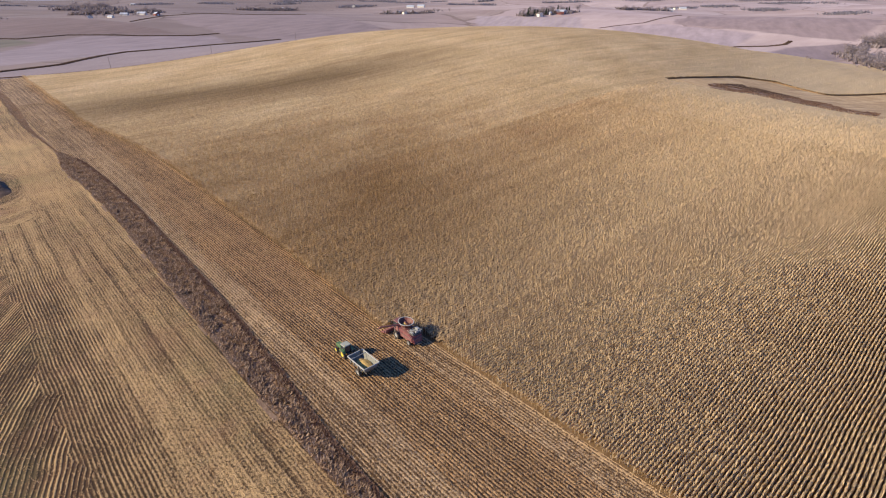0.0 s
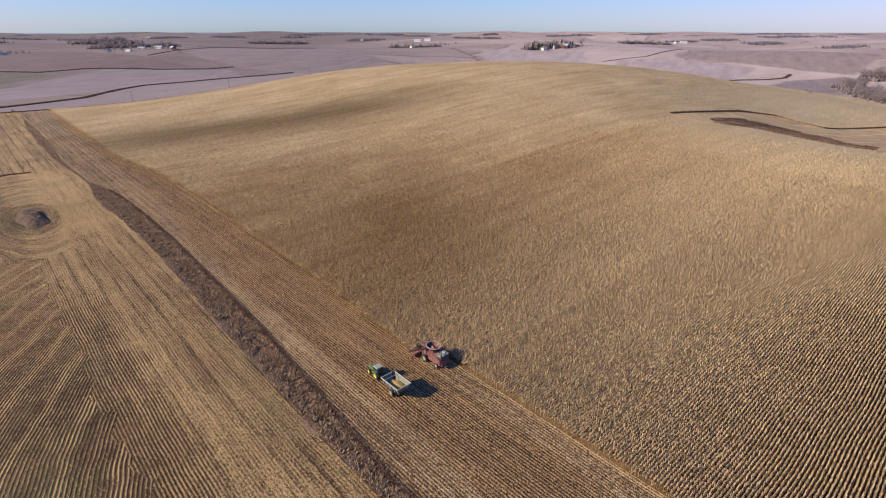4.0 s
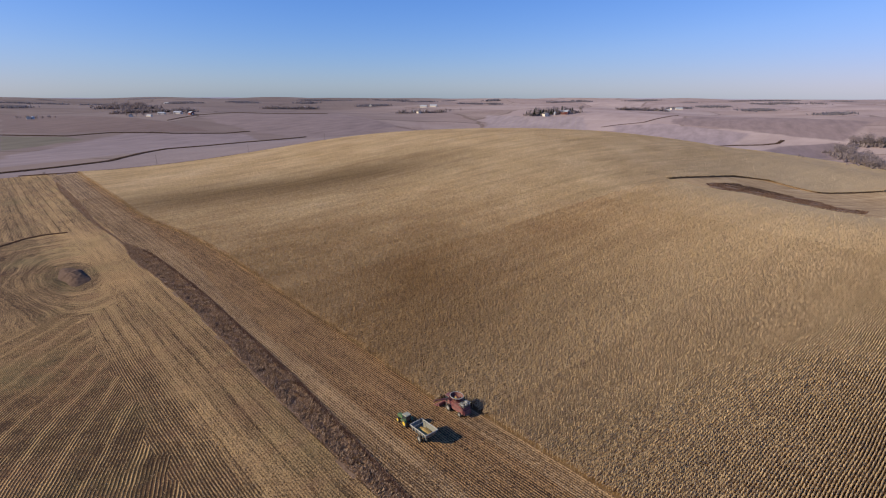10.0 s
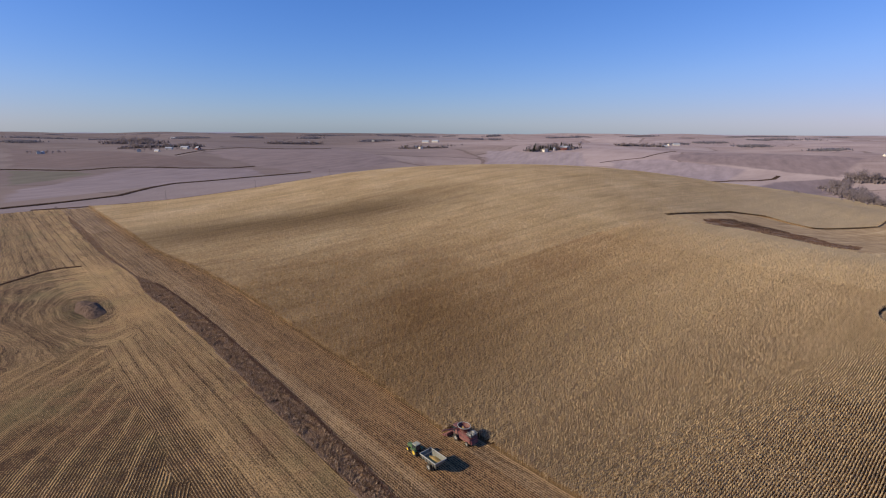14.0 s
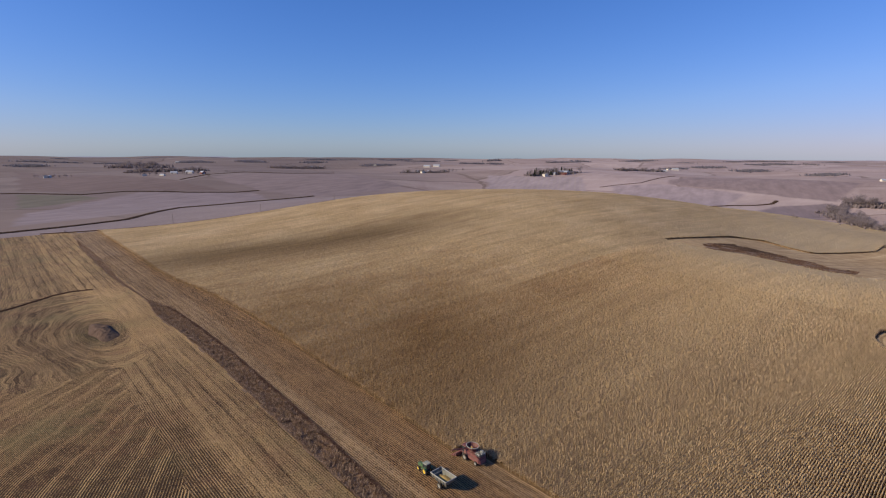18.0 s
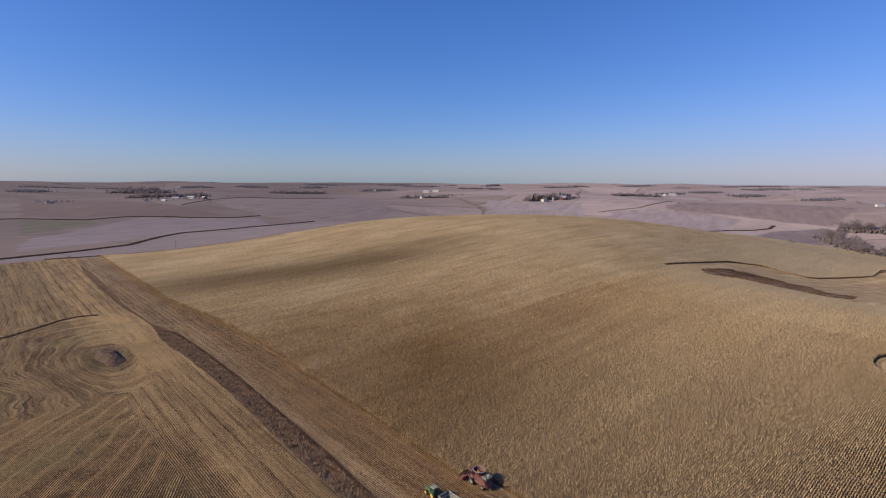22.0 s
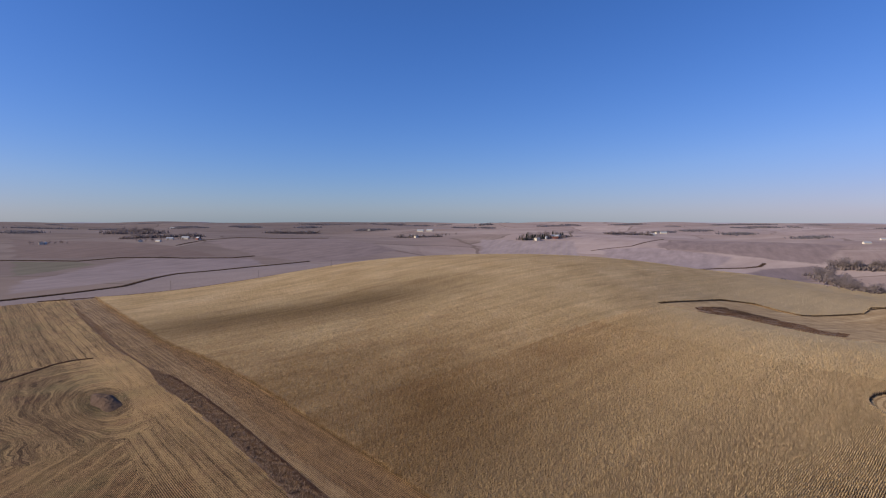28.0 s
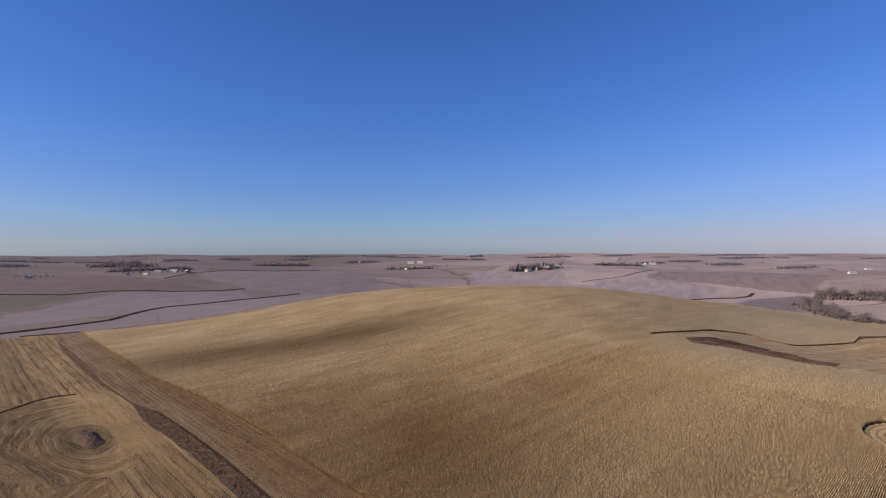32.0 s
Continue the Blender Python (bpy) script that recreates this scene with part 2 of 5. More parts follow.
    k = calc(nt, "MULTIPLY_ADD", calc(nt, "MULTIPLY", swath, calc(nt, "MAXIMUM", calc(nt, "MULTIPLY", is_slant, 1.7), calc(nt, "MULTIPLY", is_loop, calc(nt, "MULTIPLY", slow, 0.9)))), 0.5, k)
    line = calc(nt, "POWER", calc(nt, "MAXIMUM", calc(nt, "SINE", calc(nt, "MULTIPLY", w, 2 * math.pi / 4.6)), 0.0), 10.0)
    k = calc(nt, "MULTIPLY_ADD", calc(nt, "MULTIPLY", calc(nt, "MULTIPLY", line, noise_of(nt, place(nt), 0.05, 2)), pale), -0.75, k)
    bold = calc(nt, "SINE", calc(nt, "MULTIPLY", w, 2 * math.pi / 1.9))
    blotch = rise(nt, 0.35, 0.65, noise_of(nt, place(nt), 0.045, 3))
    k = calc(nt, "MULTIPLY_ADD", calc(nt, "MULTIPLY", calc(nt, "MULTIPLY", bold, blotch), is_loop), 0.2, k)
    # pale wheel tracks where a machine has turned round
    for cu, cv, rad in ((129.0, 1.5, 10.0), (129.0, 1.5, 12.2), (98.0, -3.0, 17.0), (98.0, -3.0, 19.2), (205.0, -8.0, 9.0), (205.0, -8.0, 11.0)):
        pu, pv = calc(nt, "SUBTRACT", u, cu), calc(nt, "SUBTRACT", v, cv)
        off = calc(nt, "SUBTRACT", calc(nt, "SQRT", calc(nt, "ADD", calc(nt, "MULTIPLY", pu, pu), calc(nt, "MULTIPLY", pv, pv))), rad)
        band = calc(nt, "MAXIMUM", calc(nt, "SUBTRACT", 1.0, calc(nt, "DIVIDE", calc(nt, "ABSOLUTE", off), 0.75)), 0.0)
        k = calc(nt, "MULTIPLY_ADD", calc(nt, "MULTIPLY", band, noise_of(nt, place(nt), 0.3, 2)), 0.3, k)
    col = litter(nt, b, w, k, soil, straw, 4.8)
    # green regrowth and rusty husks in drifts
    weedy = calc(nt, "MULTIPLY", ramp(nt, noise_of(nt, place(nt, 0, (1, 1, 0)), 0.03, 4, 0.6), [(0.5, (0, 0, 0)), (0.7, (1, 1, 1))]), 0.4)
    col = mix(nt, col, (0.17, 0.15, 0.06), weedy)
    rusty = calc(nt, "MULTIPLY", ramp(nt, noise_of(nt, place(nt, 40, (1, 0.5, 0)), 0.09, 4, 0.6), [(0.5, (0, 0, 0)), (0.75, (1, 1, 1))]), 0.35)
    col = mix(nt, col, (0.25, 0.12, 0.065), rusty)
    nt.links.new(col, b.inputs["Base Color"])
    return m


def mat_patchy(name, stops, scale=0.4, fine=6.0, rough=0.95, rel=0.15):
    m, nt, b = material(name, rough)
    k = calc(nt, "MULTIPLY_ADD", noise_of(nt, place(nt), fine, 4, 0.7), 0.55, calc(nt, "MULTIPLY", noise_of(nt, place(nt), scale, 4), 0.45))
    nt.links.new(ramp(nt, k, stops), b.inputs["Base Color"])
    bump(nt, b, k, 0.6, rel)
    return m


def field(nt, x, y, corners, soft=24.0):
    """1 inside a field given by its corners, 0 outside, with a soft edge."""
    turn = sum(a * d - b * c for (a, b), (c, d) in zip(corners, corners[1:] + corners[:1]))
    best = 1e6
    for (a, b), (c, d) in zip(corners, corners[1:] + corners[:1]):
        l = math.copysign(math.hypot(c - a, d - b), turn)
        off = calc(nt, "MULTIPLY_ADD", y, (c - a) / l, calc(nt, "MULTIPLY_ADD", x, -(d - b) / l, (a * (d - b) - b * (c - a)) / l))
        best = calc(nt, "MINIMUM", off, best)
    return rise(nt, 0.0, soft, best)


FIELDS = [((407, 1415), (538, 1389), (660, 1069), (591, 983), (504, 976), (252, 673)),
          ((585, 1469), (705, 1555), (917, 1177), (721, 979), (668, 1072), (546, 1370)),
          ((505, 966), (587, 976), (659, 1039), (714, 969), (674, 872), (550, 832)),
          ((92, 1641), (381, 1567), (330, 1302), (16, 746)),
          ((-848, 953), (-725, 959), (-659, 940), (-681, 751)),
          ((-681, 751), (-659, 940), (-667, 1022), (-428, 1084), (-346, 945), (-447, 727), (-509, 543)),
          ((-655, 1330), (-610, 1499), (-337, 1623), (-136, 1343), (-270, 1030), (-417, 1087)),
          ((-1412, 1636), (-990, 1502), (-672, 1233), (-433, 1100), (-681, 1027), (-867, 976))]
# soil tone of each field, with distance haze coloured in
HAZED_SOILS = [(0.33, 0.255, 0.249), (0.25, 0.182, 0.168), (0.215, 0.16, 0.155), (0.34, 0.268, 0.263), (0.15, 0.129, 0.092), (0.25, 0.194, 0.193), (0.245, 0.182, 0.168), (0.175, 0.121, 0.105)]


def mat_far():
    """Harvested fields far off: broad fields that run into one another, contour strips of cut rows, darker hollows."""
    m, nt, b = material("hazed_fields", 0.95)
    bent = nt.nodes.new("ShaderNodeVectorMath")
    bent.operation = "MULTIPLY_ADD"
    bent.inputs[1].default_value = (160, 160, 0)
    col_n = nt.nodes.new("ShaderNodeTexNoise")
    col_n.inputs["Scale"].default_value, col_n.inputs["Detail"].default_value = 0.003, 2
    nt.links.new(place(nt), col_n.inputs["Vector"])
    nt.links.new(col_n.outputs["Color"], bent.inputs[0])
    nt.links.new(place(nt, 12, (0.8, 1.0, 0)), bent.inputs[2])
    warp = nt.nodes.new("ShaderNodeTexVoronoi")
    warp.inputs["Scale"].default_value = 0.0026
    nt.links.new(bent.outputs[0], warp.inputs["Vector"])
    sep = nt.nodes.new("ShaderNodeSeparateColor")
    nt.links.new(warp.outputs["Color"], sep.inputs[0])
    col = ramp(nt, sep.outputs[0], [(0.0, (0.27, 0.2, 0.175)), (0.2, (0.2, 0.14, 0.115)), (0.4, (0.31, 0.235, 0.205)), (0.55, (0.24, 0.165, 0.125)), (0.7, (0.34, 0.26, 0.22)), (0.85, (0.2, 0.145, 0.115)), (1.0, (0.29, 0.215, 0.18))])
    hollow = noise_of(nt, place(nt, 30, (0.011, 0.004, 0)), 1.0, 5, 0.6)
    col = mix(nt, col, (0.15, 0.1, 0.08), calc(nt, "MULTIPLY", ramp(nt, hollow, [(0.42, (0, 0, 0)), (0.7, (1, 1, 1))]), 0.6))
    ridge = noise_of(nt, place(nt, 10, (0.004, 0.01, 0)), 1.0, 4, 0.6)
    col = mix(nt, col, (0.42, 0.335, 0.275), calc(nt, "MULTIPLY", ramp(nt, ridge, [(0.48, (0, 0, 0)), (0.72, (1, 1, 1))]), 0.45))
    # swaths of the harvest, each field in its own direction
    x, y, z = split(nt, place(nt))
    lean = calc(nt, "MULTIPLY_ADD", sep.outputs[1], 3.0, -1.5)
    run = calc(nt, "MULTIPLY_ADD", y, lean, x)
    run = calc(nt, "MULTIPLY_ADD", noise_of(nt, place(nt), 0.006, 2), 90.0, run)
    swath = noise_of(nt, join(nt, calc(nt, "MULTIPLY", run, 0.07), 0.0, 0.0), 1.0, 3, 0.7)
    col = mix(nt, col, (0.42, 0.33, 0.26), calc(nt, "MULTIPLY", ramp(nt, swath, [(0.4, (0, 0, 0)), (0.7, (1, 1, 1))]), 0.28))
    # grassed edges and drains
    edge = nt.nodes.new("ShaderNodeTexVoronoi")
    edge.feature = "DISTANCE_TO_EDGE"
    edge.inputs["Scale"].default_value = 0.0026
    nt.links.new(bent.outputs[0], edge.inputs["Vector"])
    verge = calc(nt, "LESS_THAN", calc(nt, "MULTIPLY_ADD", noise_of(nt, place(nt), 0.02, 3), 0.012, edge.outputs["Distance"]), 0.0135)
    col = mix(nt, col, (0.12, 0.08, 0.055), calc(nt, "MULTIPLY", verge, 0.7))
    fine = noise_of(nt, place(nt, 55, (0.4, 0.05, 0)), 1.0, 3, 0.7)
    col = mix(nt, col, (0.4, 0.31, 0.23), calc(nt, "MULTIPLY", fine, 0.2))
    # darker west, paler east, with the lilac of haze in the tint
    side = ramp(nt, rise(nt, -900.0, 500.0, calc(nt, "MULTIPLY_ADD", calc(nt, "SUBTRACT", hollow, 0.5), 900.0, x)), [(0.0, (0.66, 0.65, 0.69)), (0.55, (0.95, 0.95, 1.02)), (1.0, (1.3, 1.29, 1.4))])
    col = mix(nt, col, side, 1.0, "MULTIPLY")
    shift = calc(nt, "MULTIPLY", calc(nt, "SUBTRACT", noise_of(nt, place(nt), 0.012, 3), 0.5), 40.0)
    fx, fy = calc(nt, "ADD", x, shift), calc(nt, "ADD", y, shift)
    grain = noise_of(nt, place(nt, 25, (0.05, 0.012, 0)), 1.0, 4, 0.65)
    for corners, earth in zip(FIELDS, HAZED_SOILS):
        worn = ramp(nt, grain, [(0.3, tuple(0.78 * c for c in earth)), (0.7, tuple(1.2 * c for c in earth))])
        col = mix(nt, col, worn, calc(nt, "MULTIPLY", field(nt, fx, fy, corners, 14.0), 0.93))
    # swaths laid straight over the rise
    lay = calc(nt, "SINE", calc(nt, "MULTIPLY_ADD", x, 0.43, calc(nt, "MULTIPLY", y, -0.1)))
    col = mix(nt, col, (0.4, 0.32, 0.26), calc(nt, "MULTIPLY", calc(nt, "MULTIPLY", rise(nt, 0.0, 1.0, lay), field(nt, fx, fy, FIELDS[3])), calc(nt, "MULTIPLY", grain, 0.55)))
    nt.links.new(col, b.inputs["Base Color"])
    bump(nt, b, fine, 0.3, 0.3)
    return m


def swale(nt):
    """How far the corn turns duller and browner in the swale below the brow of the hill: 0 to 1."""
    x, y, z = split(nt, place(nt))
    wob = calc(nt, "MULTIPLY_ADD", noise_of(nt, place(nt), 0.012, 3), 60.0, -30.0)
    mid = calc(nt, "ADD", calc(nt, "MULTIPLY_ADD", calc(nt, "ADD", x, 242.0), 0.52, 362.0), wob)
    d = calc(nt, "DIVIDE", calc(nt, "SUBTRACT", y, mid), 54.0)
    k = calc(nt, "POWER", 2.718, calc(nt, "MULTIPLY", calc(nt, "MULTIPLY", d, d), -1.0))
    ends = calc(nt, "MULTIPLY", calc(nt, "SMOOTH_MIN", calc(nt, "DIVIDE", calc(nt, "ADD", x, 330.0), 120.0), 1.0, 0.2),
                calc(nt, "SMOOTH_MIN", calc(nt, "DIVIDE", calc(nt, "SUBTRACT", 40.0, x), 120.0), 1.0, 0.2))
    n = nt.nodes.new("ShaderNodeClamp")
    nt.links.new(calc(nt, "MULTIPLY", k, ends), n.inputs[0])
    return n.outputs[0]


def mat_corn(name, stops, fine=None, crest=0.0):
    """Ripe dry maize: straw leaves with rusty and grey ones among them, in drifts over the field, letting some light through."""
    m, nt, b = material(name, 0.8)
    drift = noise_of(nt, place(nt, 20, (1, 0.6, 0)), 0.02, 4, 0.6)
    if fine is None:
        g = nt.nodes.new("ShaderNodeNewGeometry")
        grain = g.outputs["Random Per Island"]
    else:
        grain = calc(nt, "MULTIPLY_ADD", calc(nt, "SUBTRACT", noise_of(nt, place(nt), fine, 4, 0.75), 0.5), 2.8, 0.5)
    k = calc(nt, "MULTIPLY_ADD", grain, 0.6, calc(nt, "MULTIPLY", drift, 0.7))
    col = ramp(nt, k, stops)
    rust = noise_of(nt, place(nt, 60, (1, 0.4, 0)), 0.05, 3, 0.6)
    col = mix(nt, col, (0.3, 0.15, 0.07), calc(nt, "MULTIPLY", ramp(nt, rust, [(0.45, (0, 0, 0)), (0.75, (1, 1, 1))]), 0.3))
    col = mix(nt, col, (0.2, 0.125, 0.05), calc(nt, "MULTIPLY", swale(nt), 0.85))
    # a browner drift in the low middle of the field
    u, v, z = split(nt, place(nt, TURN))
    du, dv = calc(nt, "DIVIDE", calc(nt, "SUBTRACT", u, 140.0), 205.0), calc(nt, "DIVIDE", calc(nt, "SUBTRACT", calc(nt, "MULTIPLY", v, -1.0), 88.0), 112.0)
    off = calc(nt, "MULTIPLY_ADD", du, du, calc(nt, "MULTIPLY", dv, dv))
    off = calc(nt, "MULTIPLY_ADD", calc(nt, "SUBTRACT", drift, 0.5), 1.2, off)
    ripe = calc(nt, "MULTIPLY", calc(nt, "POWER", 2.718, calc(nt, "MULTIPLY", off, -1.0)), 0.54)
    ripe = calc(nt, "MINIMUM", ripe, 0.6)
    col = mix(nt, col, (0.2, 0.104, 0.034), ripe)
    # clumps of taller and shorter plants
    clump = noise_of(nt, place(nt, TURN, (0.75, 0.4, 0)), 1.0, 3, 0.7)
    col = mix(nt, col, ramp(nt, clump, [(0.33, (0.76, 0.74, 0.7)), (0.5, (1, 1, 1)), (0.68, (1.2, 1.2, 1.18))]), 1.0, "MULTIPLY")
    # streaks along the rows, as the planter and the soil left them
    streak = noise_of(nt, place(nt, TURN, (0.16, 0.011, 0)), 1.0, 3, 0.65)
    col = mix(nt, col, ramp(nt, streak, [(0.32, (0.8, 0.77, 0.73)), (0.5, (1, 1, 1)), (0.7, (1.14, 1.14, 1.13))]), 0.9, "MULTIPLY")
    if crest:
        # light on each row's crest and shade down its sides, striped into the colour
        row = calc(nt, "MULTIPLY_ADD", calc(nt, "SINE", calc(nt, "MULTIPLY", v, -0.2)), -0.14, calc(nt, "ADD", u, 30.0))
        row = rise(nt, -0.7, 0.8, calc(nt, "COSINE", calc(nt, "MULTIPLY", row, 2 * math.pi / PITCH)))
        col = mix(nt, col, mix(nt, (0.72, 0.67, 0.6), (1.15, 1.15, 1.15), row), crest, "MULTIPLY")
    # paler corn towards the near end of the rows
    pale = rise(nt, 135.0, 20.0, calc(nt, "MULTIPLY_ADD", v, 0.22, calc(nt, "MULTIPLY_ADD", calc(nt, "SUBTRACT", drift, 0.5), 60.0, u)))
    col = mix(nt, col, (0.72, 0.545, 0.32), calc(nt, "MULTIPLY", pale, 0.58))
    nt.links.new(col, b.inputs["Base Color"])
    if fine is not None:
        bump(nt, b, grain, 0.6, 0.5)
    thin = nt.nodes.new("ShaderNodeBsdfTranslucent")
    nt.links.new(col, thin.inputs[0])
    both = nt.nodes.new("ShaderNodeMixShader")
    both.inputs[0].default_value = 0.35
    nt.links.new(b.outputs[0], both.inputs[1])
    nt.links.new(thin.outputs[0], both.inputs[2])
    nt.links.new(both.outputs[0], nt.nodes["Material Output"].inputs[0])
    return m


def mat_verge():
    """Cut stubble in the clearings: rings round the little round one, lanes of pale straw along the long one."""
    m, nt, b = material("clearing_stubble", 0.9)
    u, v, z = split(nt, place(nt, TURN))
    v = calc(nt, "MULTIPLY", v, -1.0)
    big = noise_of(nt, place(nt), 0.08, 4)
    col = ramp(nt, big, [(0.3, (0.3, 0.19, 0.085)), (0.5, (0.44, 0.295, 0.145)), (0.75, (0.56, 0.4, 0.22))])
    wob = calc(nt, "MULTIPLY", calc(nt, "SUBTRACT", noise_of(nt, place(nt), 0.25, 3), 0.5), 1.6)
    a, c = calc(nt, "ADD", u, 2.0), calc(nt, "SUBTRACT", v, 265.0)
    off = calc(nt, "SQRT", calc(nt, "MULTIPLY_ADD", a, a, calc(nt, "MULTIPLY", c, c)))
    ring = rise(nt, 0.1, 0.9, calc(nt, "SINE", calc(nt, "MULTIPLY", calc(nt, "ADD", off, wob), 2.1)))
    ring = calc(nt, "MULTIPLY", ring, calc(nt, "LESS_THAN", off, 30.0))
    col = mix(nt, col, (0.17, 0.1, 0.045), calc(nt, "MULTIPLY", ring, 0.65))
    lane = noise_of(nt, join(nt, calc(nt, "MULTIPLY", calc(nt, "MULTIPLY_ADD", v, 0.23, calc(nt, "ADD", u, wob)), 0.16), calc(nt, "MULTIPLY", v, 0.004), 0.0), 1.0, 3, 0.7)
    far = calc(nt, "GREATER_THAN", off, 30.0)
    col = mix(nt, col, (0.27, 0.165, 0.08), calc(nt, "MULTIPLY", calc(nt, "MULTIPLY", rise(nt, 0.52, 0.36, lane), far), 0.6))
    col = mix(nt, col, (0.66, 0.5, 0.31), calc(nt, "MULTIPLY", calc(nt, "MULTIPLY", rise(nt, 0.56, 0.7, lane), far), 0.7))
    fine = noise_of(nt, place(nt), 2.0, 4, 0.7)
    col = mix(nt, col, ramp(nt, fine, [(0.3, (0.72, 0.7, 0.67)), (0.7, (1.2, 1.2, 1.2))]), 1.0, "MULTIPLY")
    nt.links.new(col, b.inputs["Base Color"])
    bump(nt, b, fine, 0.4, 0.15)
    return m


MAT = dict(
    west=mat_west("stubble_west", (0.49, 0.312, 0.136), (0.062, 0.032, 0.012)),
    head=mat_stubble("stubble_headland", (0.52, 0.342, 0.174), (0.085, 0.045, 0.019), rows=2.2),
    # valley field: bluish haze is mixed into its colour
    pale=mat_patchy("hazed_pale_field", [(0.3, (0.185, 0.14, 0.132)), (0.7, (0.285, 0.225, 0.213))], 0.02, 0.3),
    ditch=mat_patchy("ditch_weeds", [(0.3, (0.115, 0.069, 0.042)), (0.48, (0.21, 0.133, 0.082)), (0.68, (0.33, 0.22, 0.142))], 0.3, 1.6),
    soil=mat_patchy("field_soil", [(0.3, (0.08, 0.046, 0.02)), (0.5, (0.16, 0.095, 0.042)), (0.75, (0.27, 0.17, 0.08))], 0.3, 5),
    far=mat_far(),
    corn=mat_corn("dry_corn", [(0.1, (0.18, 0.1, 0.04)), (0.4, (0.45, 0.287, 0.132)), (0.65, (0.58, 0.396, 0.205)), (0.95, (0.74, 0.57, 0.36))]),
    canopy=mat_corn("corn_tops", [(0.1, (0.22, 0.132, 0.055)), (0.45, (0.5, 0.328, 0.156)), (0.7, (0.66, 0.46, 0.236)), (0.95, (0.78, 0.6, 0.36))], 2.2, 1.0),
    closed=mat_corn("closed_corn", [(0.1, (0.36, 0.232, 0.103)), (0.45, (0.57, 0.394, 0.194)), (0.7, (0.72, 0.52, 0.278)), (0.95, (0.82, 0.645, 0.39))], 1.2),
    # corn leaves again, with the shade of a cut edge put into the brown
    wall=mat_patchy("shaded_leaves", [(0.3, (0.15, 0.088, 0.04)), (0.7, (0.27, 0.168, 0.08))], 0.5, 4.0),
    fresh=mat_stubble("stubble_fresh", (0.46, 0.272, 0.12), (0.045, 0.022, 0.009), rows=3.2),
    verge=mat_verge(),
)

# ---- ground: one sheet to the horizon ----


def mesh_of(name, verts, faces, mats, index=None, flat=True):
    me = bpy.data.meshes.new(name)
    verts, faces = np.asarray(verts, np.float32), np.asarray(faces, np.int32)
    n = faces.shape[1]
    me.vertices.add(len(verts))
    me.vertices.foreach_set("co", verts.ravel())
    me.loops.add(faces.size)
    me.loops.foreach_set("vertex_index", faces.ravel())
    me.polygons.add(len(faces))
    me.polygons.foreach_set("loop_start", np.arange(0, faces.size, n, dtype=np.int32))
    for m in mats:
        me.materials.append(m)
    if index is not None:
        me.polygons.foreach_set("material_index", np.asarray(index, np.int32))
    me.update(calc_edges=True)
    if not flat:
        me.shade_smooth()
    return me


def spread(lo, hi, step, out, first, grow):
    """Even steps from lo to hi, then ever wider ones out to +-out."""
    mid = list(np.arange(lo, hi + 1e-6, step))
    up, s = [mid[-1]], first
    while up[-1] < out:
        up.append(up[-1] + s)
        s *= grow
    dn, s = [mid[0]], first
    while dn[-1] > -out:
        dn.append(dn[-1] - s)
        s *= grow
    return np.array(dn[:0:-1] + mid + up[1:])


def inside(u, v, poly):
    """Whether points lie in a polygon."""
    hit = np.zeros(np.shape(u), bool)
    for (a, b), (c, d) in zip(poly, poly[1:] + poly[:1]):
        cross = ((b > v) != (d > v)) & (u < (c - a) * (v - b) / (d - b + 1e-9) + a)
        hit ^= cross
    return hit


# clearings in the corn: a cut waterway over the rise, and a small round one
CLEARING = [(194, 405), (188, 452), (184, 522), (164, 555), (140, 549), (120, 550), (103, 597), (87, 634), (88, 680), (40, 760), (-60, 760), (-40, 470),
            (39, 410), (59, 405), (83, 407), (106, 412), (132, 416), (160, 403), (187, 401)]
WATERWAY = [(173, 430), (164, 474), (141, 477), (117, 471), (98, 466), (86, 447), (66, 452), (64, 428), (83, 408), (106, 413), (132, 417), (158, 408)]


def cleared(u, v):
    return inside(u, v, CLEARING) | ((u + 2) ** 2 + (v - 265) ** 2 < 27.0 ** 2)


def corn_end(v):
    """Far edge of the corn along u."""
    return np.interp(v, [57, 88, 140, 200, 290, 360, 440, 520, 900], [662, 646, 634, 628, 627, 629, 612, 560, 480])


def far_ditch(v):
    """The dark ditch line across the valley, along u."""
    return np.interp(v, [-400, -8, 46, 102, 160, 200, 265, 384, 486, 900], [640, 716, 727, 745, 828, 872, 874, 928, 982, 1240])


def off_line(u, v, line):
    """Distance from a bent line."""
    best = np.full(np.shape(u), 1e9)
    for (a, b), (c, d) in zip(line, line[1:]):
        t = np.clip(((u - a) * (c - a) + (v - b) * (d - b)) / ((c - a) ** 2 + (d - b) ** 2), 0, 1)
        best = np.minimum(best, np.hypot(u - a - t * (c - a), v - b - t * (d - b)))
    return best


us = spread(-120, 400, 2.0, 5200, 5.0, 1.035)
vs = spread(-60, 120, 1.0, 5200, 3.0, 1.03)
vs = np.unique(np.concatenate([vs, np.arange(122, 720, 4.0), [DITCH_L + 0.5, DITCH_R - 0.5, DITCH_R + 0.5]]))
U, V = np.meshgrid(us, vs, indexing="ij")
Xg, Yg = to_xy(U, V)
Zg = ground_z(U, V)
nu, nv = U.shape
idx = np.arange(nu * nv).reshape(nu, nv)
quads = np.stack([idx[:-1, :-1], idx[:-1, 1:], idx[1:, 1:], idx[1:, :-1]], -1).reshape(-1, 4)
uc, vc = (0.25 * (a[:-1, :-1] + a[1:, :-1] + a[1:, 1:] + a[:-1, 1:]).ravel() for a in (U, V))
kind = np.full(len(quads), 4)
